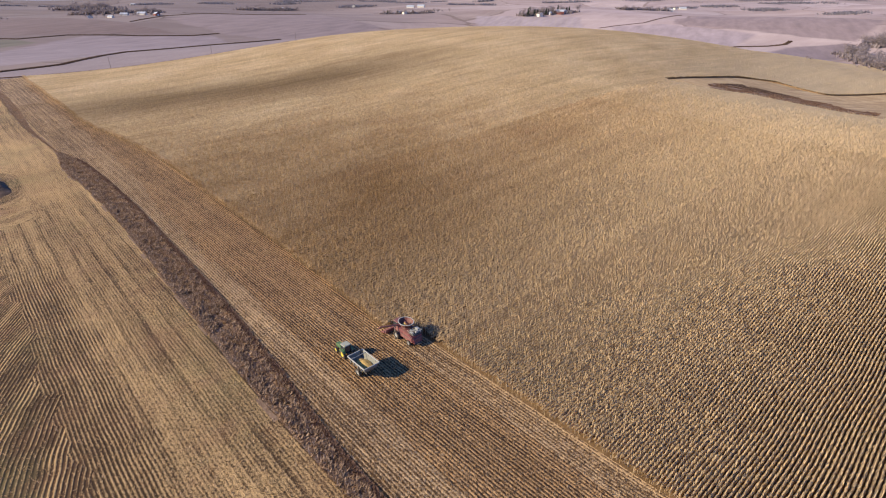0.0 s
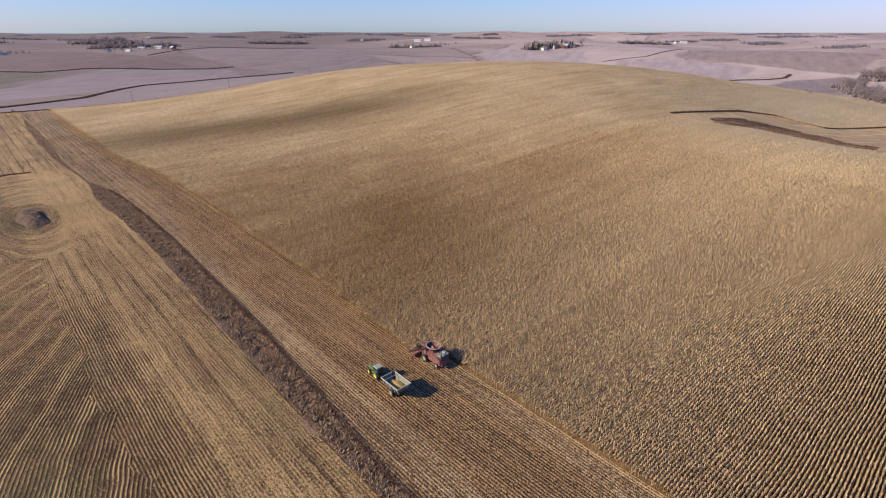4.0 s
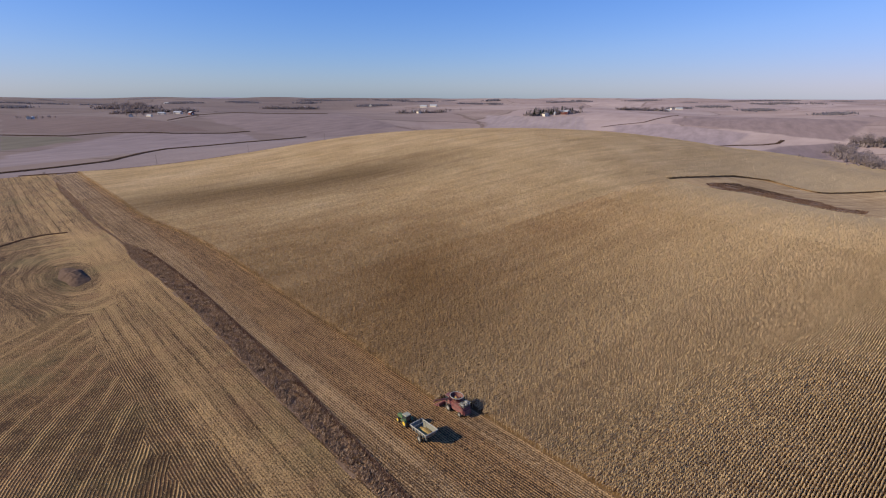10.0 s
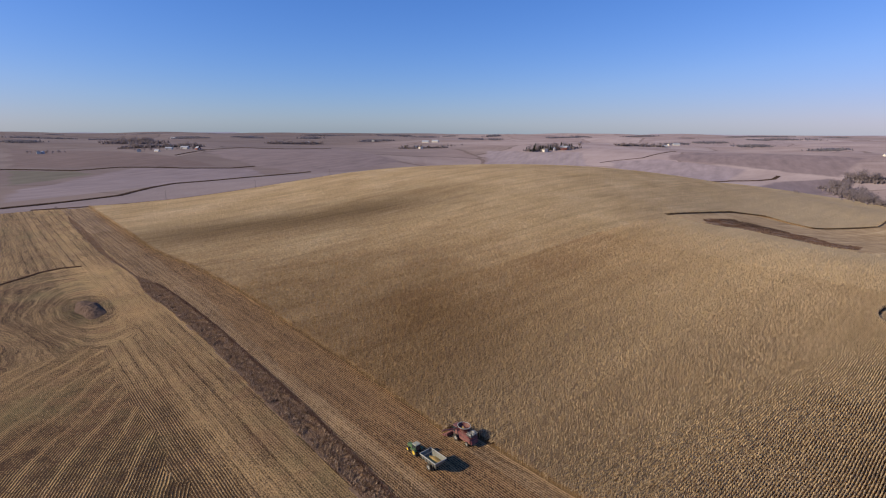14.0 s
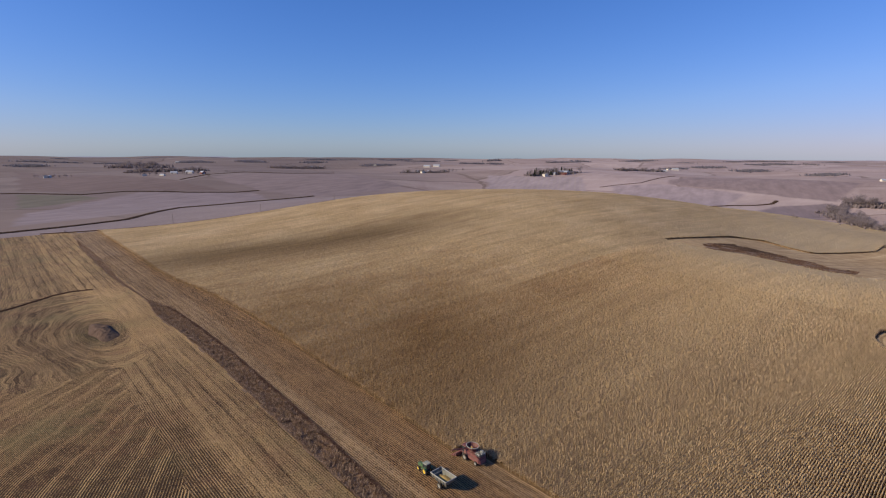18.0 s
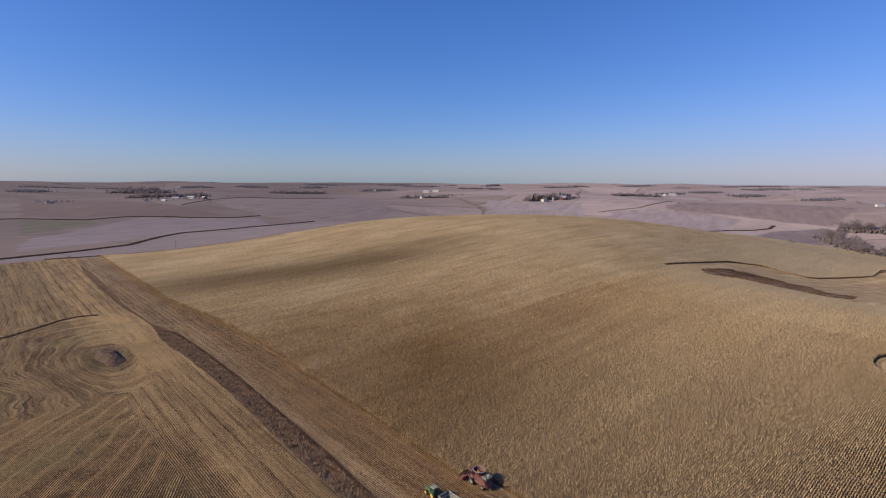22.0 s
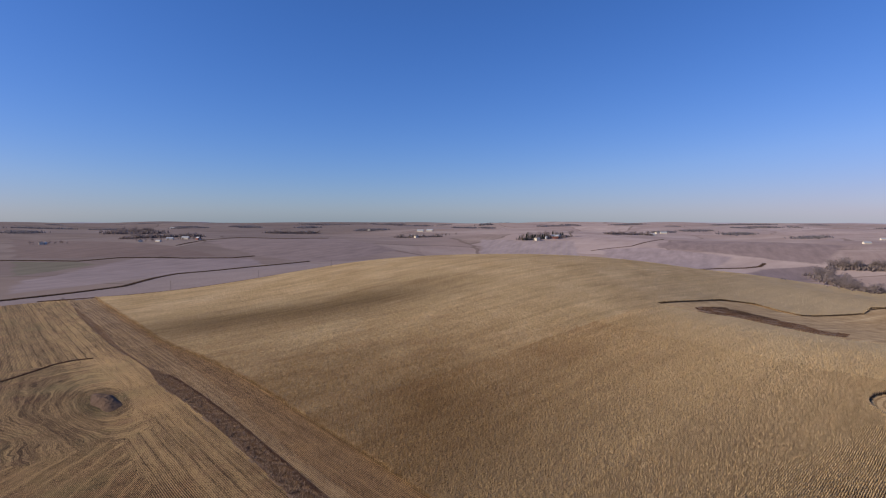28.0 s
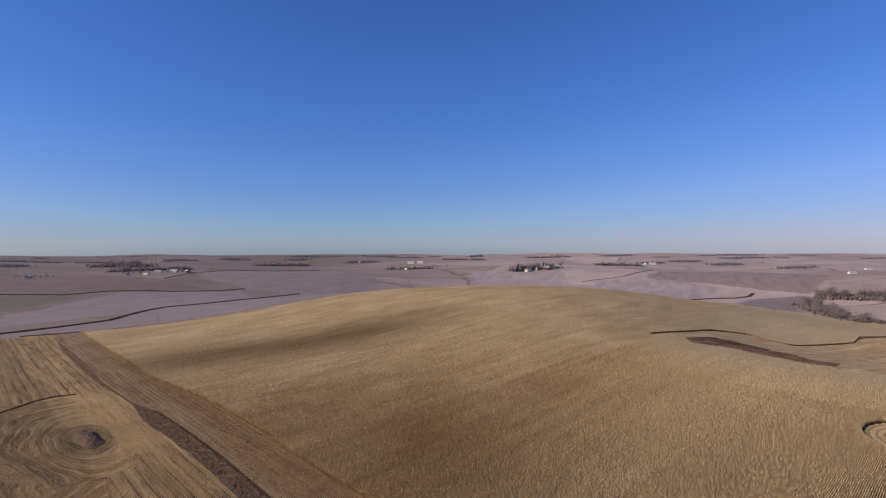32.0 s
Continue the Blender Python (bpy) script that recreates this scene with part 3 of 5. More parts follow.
near = (uc < np.where(vc < 40, FIELD_END, corn_end(vc))) & (uc > -900)
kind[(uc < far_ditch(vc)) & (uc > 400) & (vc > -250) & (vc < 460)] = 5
kind[near & (vc < DITCH_L + 5) & (vc > -700)] = 0
kind[near & (vc >= DITCH_L + 5) & (vc < corn_edge(uc) + 1.0)] = 1
kind[near & (vc >= corn_edge(uc) + 1.0) & (vc < 985)] = 3
is_cleared = cleared(uc, vc)
kind[near & (vc > np.interp(uc, [60, 190, 260, 360], [42.5, 44.5, 50, 51.5]) + 0.5 * np.sin(uc / 9)) & (vc < np.where(uc < HARVEST_U, 58.6, corn_edge(uc) + 1.0)) & (uc < 600)] = 6
kind[is_cleared] = 7
kind[is_cleared & inside(uc + 1.5 * np.sin(vc / 3.1), vc + 1.5 * np.sin(uc / 2.3), WATERWAY)] = 2
ragged = 0.8 * np.sin(uc * 0.37) + 0.7 * np.sin(uc * 0.13 + 1)
left_, right_ = ditch_sides(uc)
kind[near & (uc < 615) & (vc >= left_ + 0.4 * ragged) & (vc <= right_ + 0.3 * ragged)] = 2
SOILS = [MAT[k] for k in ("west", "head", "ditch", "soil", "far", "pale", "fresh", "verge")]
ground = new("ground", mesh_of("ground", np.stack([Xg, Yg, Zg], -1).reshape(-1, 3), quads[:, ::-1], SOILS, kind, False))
tagged(ground, "rolling harvested farmland with pale maize stubble and bare soil", "ground", kind="structure")

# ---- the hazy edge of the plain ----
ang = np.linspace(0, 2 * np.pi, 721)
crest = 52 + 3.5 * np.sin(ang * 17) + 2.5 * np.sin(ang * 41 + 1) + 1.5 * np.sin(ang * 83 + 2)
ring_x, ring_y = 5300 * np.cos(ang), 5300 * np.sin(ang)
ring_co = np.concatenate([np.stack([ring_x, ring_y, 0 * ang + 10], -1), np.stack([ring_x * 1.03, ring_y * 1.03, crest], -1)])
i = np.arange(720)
# the ring of land is added; its lilac is haze put into the colour
AIRY = mat_patchy("hazed_distant_land", [(0.3, (0.3, 0.29, 0.35)), (0.7, (0.38, 0.36, 0.41))], 0.002, 0.01)
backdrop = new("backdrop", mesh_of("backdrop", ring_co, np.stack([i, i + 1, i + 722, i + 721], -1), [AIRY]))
tagged(backdrop, "added rise at the plain's far edge, coloured with lilac haze", "backdrop", kind="structure")

# ---- standing corn ----

def blades(u, v, lift, scale, leaves, rng, tall=2.05):
    """Dry plants at u, v: a stalk with a tassel and leaves that lean out and droop, each a bent strip."""
    n = len(u)
    x, y = to_xy(u, v)
    z = ground_z(u, v) + lift
    vert, tri = [], []
    base = 0
    for k in range(leaves):
        ang = rng.uniform(0, 2 * np.pi, n)
        size = scale * rng.uniform(0.75, 1.25, n)
        h0 = rng.uniform(0.25, 0.8, n)
        h1 = np.clip(h0 + rng.uniform(0.6, 1.2, n), 0, 2.1) * rng.uniform(0.9, 1.08, n)
        reach = (0.08 if k == 0 else 0.17) * size
        w = (0.07 if k == 0 else 0.06) * size
        ca, sa = np.cos(ang), np.sin(ang)
        if k == 0:
            h0, h1 = h0 * 0, tall * rng.uniform(0.84, 1.08, n)
        p0 = np.stack([x, y, z + h0], -1)
        side = np.stack([-sa * w, ca * w, 0 * w], -1)
        p1 = np.stack([x + ca * reach * 0.6, y + sa * reach * 0.6, z + h1], -1)
        p2 = np.stack([x + ca * reach * 1.5, y + sa * reach * 1.5, z + h1 - (0.5 * size if k else -0.12)], -1)
        vert += [p0 - side * 0.4, p0 + side * 0.4, p1 - side, p1 + side, p2]
        i = base + np.arange(n)
        tri += [np.stack([i, i + n, i + 3 * n], -1), np.stack([i, i + 3 * n, i + 2 * n], -1), np.stack([i + 2 * n, i + 3 * n, i + 4 * n], -1)]
        base += 5 * n
    return np.concatenate(vert), np.concatenate(tri)


def in_corn(u, v):
    return (v > corn_edge(u)) & (u < corn_end(v) - 2) & ~cleared(u, v)


def corn_field(name, ulo, uhi, vlo, vhi, pitch, step, lift, scale, leaves, seed, skip=None, thin=""):
    rng = np.random.default_rng(seed)
    u, v = (a.ravel() for a in np.meshgrid(np.arange(ulo, uhi, pitch), np.arange(vlo, vhi, step), indexing="ij"))
    rowed = pitch < 1
    u = u + rng.normal(0, 0.05 if rowed else 0.4 * pitch, len(u)) + 0.14 * np.sin(v / 5.0) * rowed
    v = v + rng.uniform(-0.5, 0.5, len(v)) * step
    ok = in_corn(u, v) & shown(u, v) & (rng.random(len(u)) > 0.03)
    if skip is not None:
        ok &= ~((u > skip[0]) & (u < skip[1]) & (v < skip[2]))
    ok &= (v > corn_edge(u) + 0.8) | (rng.random(len(u)) < 0.3)
    if thin == "edge":
        ok &= v < corn_edge(u) + 2
    if thin == "closing":
        ok &= rng.random(len(u)) < 1 - 0.92 * smooth(230, 420, np.hypot(u - 20, v))
    if thin == "far":
        ok &= rng.random(len(u)) < 1 - smooth(ROWED[2], vhi, v)
    if thin == "fade":
        ok &= (rng.random(len(u)) < 1 - smooth(ROWED[1] - 20, uhi, u)) & (rng.random(len(u)) < 1 - smooth(180, vhi, v))
    u, v = u[ok], v[ok]
    co, tri = blades(u, v, lift, scale, leaves, rng)
    ob = new(name, mesh_of(name, co, tri, [MAT["corn"]]))
    return tagged(ob, "ripe dry straw-coloured maize standing in rows", "maize", kind="stuff")


def shown(u, v):
    """The stretch of the field that lies before the brow; past it the corn is only a closed canopy."""
    return u > 0.15 * (v - 88) - 25


ROWED = (-30, 190, 300)
NEAR_U = 72


def corn_rows(ulo, uhi, vhi, step, profile, seed, calm, rough):
    """Rows of leafy plants with open gaps between: each row a ragged hedge over the profile of (offset, height)."""
    r = np.random.default_rng(seed)
    rows = np.arange(ulo, uhi, PITCH)
    v = np.arange(56.0, vhi, step)
    u, v = np.meshgrid(rows, v, indexing="ij")
    n, k, p = *u.shape, len(profile)
    bend = 0.14 * np.sin(v / 5.0)
    v = v + r.uniform(-0.25, 0.25, u.shape) * step
    # each plant has its own height and lean
    tall = np.clip(r.normal(1.0, 0.09, u.shape), 0.7, 1.25)
    lean = r.normal(0, 0.05, u.shape)
    flat_ = smooth(*calm, u)[..., None]
    off = np.array([o for o, h in profile])
    hi = np.array([h for o, h in profile])
    hu = u[..., None] + bend[..., None] + off + lean[..., None] + r.normal(0, 0.03, (n, k, p))
    hh = hi * tall[..., None] + r.normal(0, rough, (n, k, p))
    hh = hh + flat_ * (1.16 - hh) * 0.75
    hv = np.broadcast_to(v[..., None], hu.shape) + r.normal(0, 0.06, (n, k, p))
    x, y = to_xy(hu, hv)
    co = np.stack([x, y, ground_z(hu, hv) + np.maximum(hh, 0.05)], -1).reshape(-1, 3)
    um, vm = u[:, :-1], v[:, :-1]
    ok = in_corn(um, vm - r.uniform(0.2, 1.0, um.shape)) & shown(um, vm)
    at_ = (np.arange(n)[:, None] * k + np.arange(k - 1)[None])[ok] * p
    i = (at_[:, None] + np.arange(p - 1)[None]).ravel()
    used, where = np.unique(np.stack([i, i + p, i + p + 1, i + 1], -1), return_inverse=True)
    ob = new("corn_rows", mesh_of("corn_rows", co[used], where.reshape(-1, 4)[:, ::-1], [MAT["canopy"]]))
    return tagged(ob, "leafy rows of dry maize with open gaps between", "maize", kind="stuff")


corn_rows(ROWED[0], NEAR_U, ROWED[2], 0.42, ((-0.22, 0.7), (-0.17, 1.15), (0.0, 1.35), (0.17, 1.15), (0.22, 0.7)), 21, (15, 74), 0.09)
corn_rows(ROWED[0] + 153 * PITCH, ROWED[1], ROWED[2], 0.6, ((-0.3, 1.05), (0.0, 1.25), (0.3, 1.05)), 23, (110, 180), 0.1)
corn_field("standing_corn", ROWED[0], NEAR_U, 60, 150, PITCH, 0.36, 0, 0.8, 3, 3)
corn_field("standing_corn", ROWED[0], NEAR_U, 150, ROWED[2], PITCH, 0.5, 0, 0.8, 2, 4)
corn_field("standing_corn", NEAR_U + 0.3, ROWED[1], 56, ROWED[2], PITCH, 0.55, 0, 0.85, 2, 7)
corn_field("standing_corn", -30, 700, 56, 760, 1.4, 1.4, 0, 0.85, 2, 5, ROWED, "closing")
corn_field("standing_corn", ROWED[1], 674, 54, 68, PITCH, 0.45, 0, 0.8, 2, 6, None, "edge")
corn_field("standing_corn", ROWED[1] + 0.3, 330, 56, 330, PITCH, 0.75, 0, 0.85, 2, 8, None, "fade")
corn_field("standing_corn", 0, ROWED[1], ROWED[2], 400, PITCH, 0.75, 0, 0.85, 2, 9, None, "far")

TOPS = np.random.default_rng(22).uniform(0.6, 1.65, (900, 800))


def top_height(u, v):
    """Height of the ragged leaf tops over the ground: uneven at a metre's scale."""
    a, b = np.clip(u + 165, 0, 898), np.clip(v - 50, 0, 798)
    i, j = a.astype(int), b.astype(int)
    a, b = a - i, b - j
    rise_ = 0.75 * smooth(190, 420, np.hypot(u - 60, 0.9 * (v - 50)))
    return rise_ + (1 - 0.85 * rise_) * ((TOPS[i, j] * (1 - a) + TOPS[i + 1, j] * a) * (1 - b) + (TOPS[i, j + 1] * (1 - a) + TOPS[i + 1, j + 1] * a) * b)


def corn_top(ulo, uhi, vhi, d, skip):
    """The tops of the standing corn where the rows close up: one ragged sheet of leaves."""
    u, v = np.meshgrid(np.arange(ulo, uhi + d, d), np.arange(54.0, vhi + d, d), indexing="ij")
    n, k = u.shape
    x, y = to_xy(u, v)
    co = np.stack([x, y, ground_z(u, v) + top_height(u, v)], -1).reshape(-1, 3)
    i = (np.arange(n - 1)[:, None] * k + np.arange(k - 1)[None]).ravel()
    um, vm = u[:-1, :-1].ravel(), v[:-1, :-1].ravel()
    ok = in_corn(um, vm) & in_corn(um + d, vm + d) & in_corn(um, vm - 0.5) & shown(um, vm)
    ok &= ~((um > skip[0] - 0.5) & (um < skip[1] - 0.5) & (vm < skip[2] - 0.5))
    i = i[ok]
    used, where = np.unique(np.stack([i, i + 1, i + k + 1, i + k], -1), return_inverse=True)
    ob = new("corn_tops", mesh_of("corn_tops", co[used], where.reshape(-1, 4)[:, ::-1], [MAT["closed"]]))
    return tagged(ob, "ragged leafy tops of the dry maize", "maize", kind="stuff")


corn_top(-30, 690, 760, 1.25, ROWED)

# the corn past the ends of the view
ok = in_corn(uc, vc) & ~(shown(uc - 2, vc + 2) & (uc < 688) & (vc < 742)) & (uc > -900) & (vc < 985)
used, where = np.unique(quads[ok], return_inverse=True)
roof = np.stack([Xg.ravel(), Yg.ravel(), Zg.ravel() + 1.3], -1)[used]
canopy = new("corn_canopy", mesh_of("corn_canopy", roof, where.reshape(-1, 4)[:, ::-1], [MAT["closed"]], None, False))
tagged(canopy, "closed leaves of ripe dry maize on the hill", "maize", kind="stuff")

# leaves hang down to the ground along the cut edges of the clearings


def rounded(line, times=2):
    """The line with its corners cut."""
    for _ in range(times):
        cut = [line[0]]
        for (a, b), (c, d) in zip(line, line[1:]):
            cut += [(0.75 * a + 0.25 * c, 0.75 * b + 0.25 * d), (0.25 * a + 0.75 * c, 0.25 * b + 0.75 * d)]
        line = cut + [line[-1]]
    return line


def leaf_wall(line, tall, seed):
    r = np.random.default_rng(seed)
    p = np.array(line, float)
    acc = np.concatenate([[0], np.cumsum(np.hypot(*np.diff(p, axis=0).T))])
    s = np.arange(0, acc[-1], 0.8)
    wu, wv = np.interp(s, acc, p[:, 0]) + r.normal(0, 0.12, len(s)), np.interp(s, acc, p[:, 1]) + r.normal(0, 0.12, len(s))
    x, y = to_xy(wu, wv)
    z = ground_z(wu, wv)
    co = np.concatenate([np.stack([x, y, z - 0.1], -1), np.stack([x, y, z + tall * r.uniform(0.8, 1.1, len(s))], -1)])
    i = np.arange(len(s) - 1)
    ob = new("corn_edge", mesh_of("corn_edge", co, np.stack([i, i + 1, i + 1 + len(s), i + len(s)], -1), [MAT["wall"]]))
    return tagged(ob, "dry maize leaves hanging along a cut edge, browned to stand for shade", "maize", kind="stuff")


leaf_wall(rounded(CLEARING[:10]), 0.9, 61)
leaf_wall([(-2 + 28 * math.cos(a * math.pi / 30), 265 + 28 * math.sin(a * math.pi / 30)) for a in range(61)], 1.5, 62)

# full plants along the cut edges of the clearings
rng = np.random.default_rng(12)
n = 90000
u, v = rng.uniform(-50, 205, n), rng.uniform(225, 720, n)
ring = np.abs(np.hypot(u + 2, v - 265) - 29)
ok = in_corn(u, v) & ((off_line(u, v, CLEARING + CLEARING[:1]) < 2.5) | (ring < 2.5))
co, tri = blades(u[ok], v[ok], 0, 0.9, 2, rng, 2.0)
hem = new("standing_corn", mesh_of("standing_corn", co, tri, [MAT["corn"]]))
tagged(hem, "ripe dry maize along the edge of a clearing", "maize", kind="stuff")

# ---- helpers for things ----


def part(name, bm, mat, parent, label="", smooth_=False):
    """Links a bmesh as one mesh object under a thing or a part."""
    bmesh.ops.recalc_face_normals(bm, faces=bm.faces)
    me = bpy.data.meshes.new(name)
    bm.to_mesh(me)
    bm.free()
    me.materials.append(mat)
    if smooth_:
        me.shade_smooth()
    ob = new(name, me)
    ob.parent = parent
    if label:
        ob["label"] = label
    return ob


def box(c, s, bevel=0.03, taper=1.0, bm=None):
    """A box at centre c of size s, bevelled; taper scales its foot."""
    bm = bm or bmesh.new()
    vs_ = bmesh.ops.create_cube(bm, size=1)["verts"]
    for v in vs_:
        k = taper if v.co.z < 0 else 1.0
        v.co = Vector((v.co.x * s[0] * k, v.co.y * s[1] * k, v.co.z * s[2])) + Vector(c)
    if bevel:
        es = list({e for v in vs_ for e in v.link_edges})
        bmesh.ops.bevel(bm, geom=es, offset=bevel, segments=1, affect="EDGES")
    return bm


def rod(a, b, r0, r1=None, seg=8, bm=None, caps=True):
    """A tapered round bar from a to b."""
    bm = bm or bmesh.new()
    a, b = Vector(a), Vector(b)
    d = b - a
    m = Matrix.Translation((a + b) / 2) @ d.to_track_quat("Z", "Y").to_matrix().to_4x4()
    bmesh.ops.create_cone(bm, cap_ends=caps, segments=seg, radius1=r0, radius2=r0 if r1 is None else r1, depth=d.length, matrix=m)
    return bm


def slab(profile, y0, y1, bm=None):
    """A side profile in x, z drawn out from y0 to y1."""
    bm = bm or bmesh.new()
    a = [bm.verts.new((x, y0, z)) for x, z in profile]
    b = [bm.verts.new((x, y1, z)) for x, z in profile]
    bm.faces.new(a)
    bm.faces.new(b[::-1])
    for i in range(len(a)):
        j = (i + 1) % len(a)
        bm.faces.new((a[j], a[i], b[i], b[j]))
    return bm


def lathe(rings, seg=20, axis="Y", c=(0, 0, 0), bm=None, caps=True):
    """Rings of (offset along the axis, radius) turned round it."""
    bm = bm or bmesh.new()
    loops = []
    for o, r in rings:
        loop = []
        for i in range(seg):
            a = 2 * math.pi * i / seg
            p = (r * math.cos(a), o, r * math.sin(a)) if axis == "Y" else (r * math.cos(a), r * math.sin(a), o)
            loop.append(bm.verts.new(Vector(p) + Vector(c)))
        loops.append(loop)
    for p, q in zip(loops, loops[1:]):
        for i in range(seg):
            j = (i + 1) % seg
            bm.faces.new((p[i], p[j], q[j], q[i]))
    if caps:
        bm.faces.new(loops[0])
        bm.faces.new(loops[-1][::-1])
    return bm


def empty(name, label, category, m, group=""):
    ob = new(name)
    ob.matrix_world = m
    ob.empty_display_size = 0.5
    return tagged(ob, label, category, group)


def stand(u, v, turn=0.0, sink=0.0):
    """A pose on the ground at u, v that heads along u, turned to the left by degrees."""
    x, y = to_xy(u, v)
    return pose(x, y, float(ground_z(u, v)) - sink, 0, 0, math.degrees(math.atan2(ALONG[1], ALONG[0])) + turn)


def stand_xy(x, y, turn=0.0, sink=0.3):
    u, v = to_uv(x, y)
    return pose(x, y, float(ground_z(u, v)) - sink, 0, 0, turn)


def paint(name, color, rough=0.45, dust=0.35, metal=0.0):
    """Machine paint, dulled with field dust in blotches."""
    m, nt, b = material(name, rough, metal)
    n = noise_of(nt, place(nt), 1.4, 5, 0.65)
    f_ = calc(nt, "MULTIPLY", ramp(nt, n, [(0.35, (0, 0, 0)), (0.75, (1, 1, 1))]), dust)
    nt.links.new(mix(nt, color, (0.33, 0.25, 0.17), f_), b.inputs["Base Color"])
    nt.links.new(calc(nt, "MULTIPLY_ADD", n, 0.3, rough - 0.1), b.inputs["Roughness"])
    return m


RED = paint("faded_red_paint", (0.16, 0.036, 0.045), 0.5, 0.55)
MAROON = paint("dark_red_paint", (0.12, 0.03, 0.03), 0.6, 0.4)
RIM = paint("pale_steel", (0.36, 0.35, 0.31), 0.5, 0.3)
CART = paint("grey_cart_paint", (0.17, 0.175, 0.15), 0.6, 0.4)
GREEN = paint("green_paint", (0.03, 0.12, 0.04), 0.45, 0.45)
YELLOW = paint("yellow_paint", (0.72, 0.5, 0.05), 0.5, 0.25)
GREY = paint("grey_steel", (0.3, 0.3, 0.27), 0.55, 0.4, 0.1)
STEEL = paint("weathered_steel", (0.2, 0.21, 0.19), 0.6, 0.4)
DARK = paint("dark_metal", (0.05, 0.05, 0.05), 0.6, 0.4)
TYRE = paint("tyre_rubber", (0.025, 0.024, 0.023), 0.85, 0.5)
ROOF = paint("dusty_cab_roof", (0.3, 0.31, 0.25), 0.6, 0.4)
GLASS, _nt, _b = material("tinted_glass", 0.08)
_b.inputs["Base Color"].default_value = (0.03, 0.04, 0.045, 1)
_b.inputs["Specular IOR Level"].default_value = 0.6
GRAIN = mat_patchy("maize_grain", [(0.3, (0.33, 0.2, 0.06)), (0.7, (0.58, 0.39, 0.13))], 1.5, 14, 0.8, 0.05)
LAMP, _nt, _b = material("lamp_glass", 0.2)
_b.inputs["Base Color"].default_value = (0.7, 0.7, 0.66, 1)


def wheel(name, parent, c, radius, width, rim_mat, lugs=18):
    """A tractor wheel: lugged tyre, dished rim and hub."""
    w = width / 2
    bm = lathe([(-w, radius * 0.62), (-w, radius * 0.86), (-w * 0.75, radius * 0.95), (w * 0.75, radius * 0.95), (w, radius * 0.86), (w, radius * 0.62)], 24, c=c, caps=False)
    for i in range(lugs):
        a = 2 * math.pi * i / lugs
        for side in (-1, 1):
            d = Vector((math.cos(a + side * 0.08), 0, math.sin(a + side * 0.08)))
            p = Vector(c) + d * radius * 0.95 + Vector((0, side * w * 0.45, 0))
            bmesh.ops.create_cube(bm, size=1, matrix=Matrix.Translation(p) @ d.to_track_quat("Z", "Y").to_matrix().to_4x4() @ Matrix.Diagonal((w * 0.8, 0.07, radius * 0.1, 1)))
    tyre = part("wheel", bm, TYRE, parent, "dusty lugged black tyre")
    side = 1 if c[1] > 0 else -1
    part("rim", lathe([(-w * 0.6, radius * 0.63), (w * 0.6, radius * 0.63), (w * 0.75, radius * 0.5), (w * 0.5, radius * 0.2)][::side] if side > 0 else
                      [(-w * 0.5, radius * 0.2), (-w * 0.75, radius * 0.5), (-w * 0.6, radius * 0.63), (w * 0.6, radius * 0.63)], 20, c=c), rim_mat, tyre, "painted steel rim")
    hub = Vector(c) + Vector((0, side * w * 0.35, 0))
    part("hub", rod(hub - Vector((0, 0.12, 0)), hub + Vector((0, 0.12, 0)), radius * 0.16), rim_mat, tyre)
    return tyre


def hopper(profile, wall=0.08):
    """An open hopper: rings of (z, half length, half width, centre x), as a thin double skin."""
    bm = bmesh.new()
    outer, inner = [], []
    for z, hx, hy, cx in profile:
        for loops, k in ((outer, 0.0), (inner, wall)):
            loops.append([bm.verts.new((cx + sx * (hx - k), sy * (hy - k), z + (k if z == profile[0][0] else 0))) for sx, sy in ((-1, -1), (1, -1), (1, 1), (-1, 1))])
    for loops in (outer, inner):
        for p, q in zip(loops, loops[1:]):
            for i in range(4):
                bm.faces.new((p[i], p[(i + 1) % 4], q[(i + 1) % 4], q[i]))
        bm.faces.new(loops[0])
    for i in range(4):
        bm.faces.new((outer[-1][i], outer[-1][(i + 1) % 4], inner[-1][(i + 1) % 4], inner[-1][i]))
    return bm


def heap(cx, cy, z, rx, ry, h, seed, rings=6, seg=18):
    """A low heap of grain."""
    rng = random.Random(seed)
    bm = bmesh.new()
    loops = []
    for i in range(rings):
        k = 1 - i / rings
        loops.append([bm.verts.new((cx + rx * k * math.cos(a) * rng.uniform(0.94, 1.06), cy + ry * k * math.sin(a) * rng.uniform(0.94, 1.06), z + h * (1 - k) ** 0.9 + rng.uniform(0, 0.03)))
                      for a in (2 * math.pi * j / seg for j in range(seg))])
    for p, q in zip(loops, loops[1:]):
        for i in range(seg):
            bm.faces.new((p[i], p[(i + 1) % seg], q[(i + 1) % seg], q[i]))
    bm.faces.new(loops[-1])
    bm.faces.new(loops[0][::-1])
    return bm


# ---- the machines in the headland ----


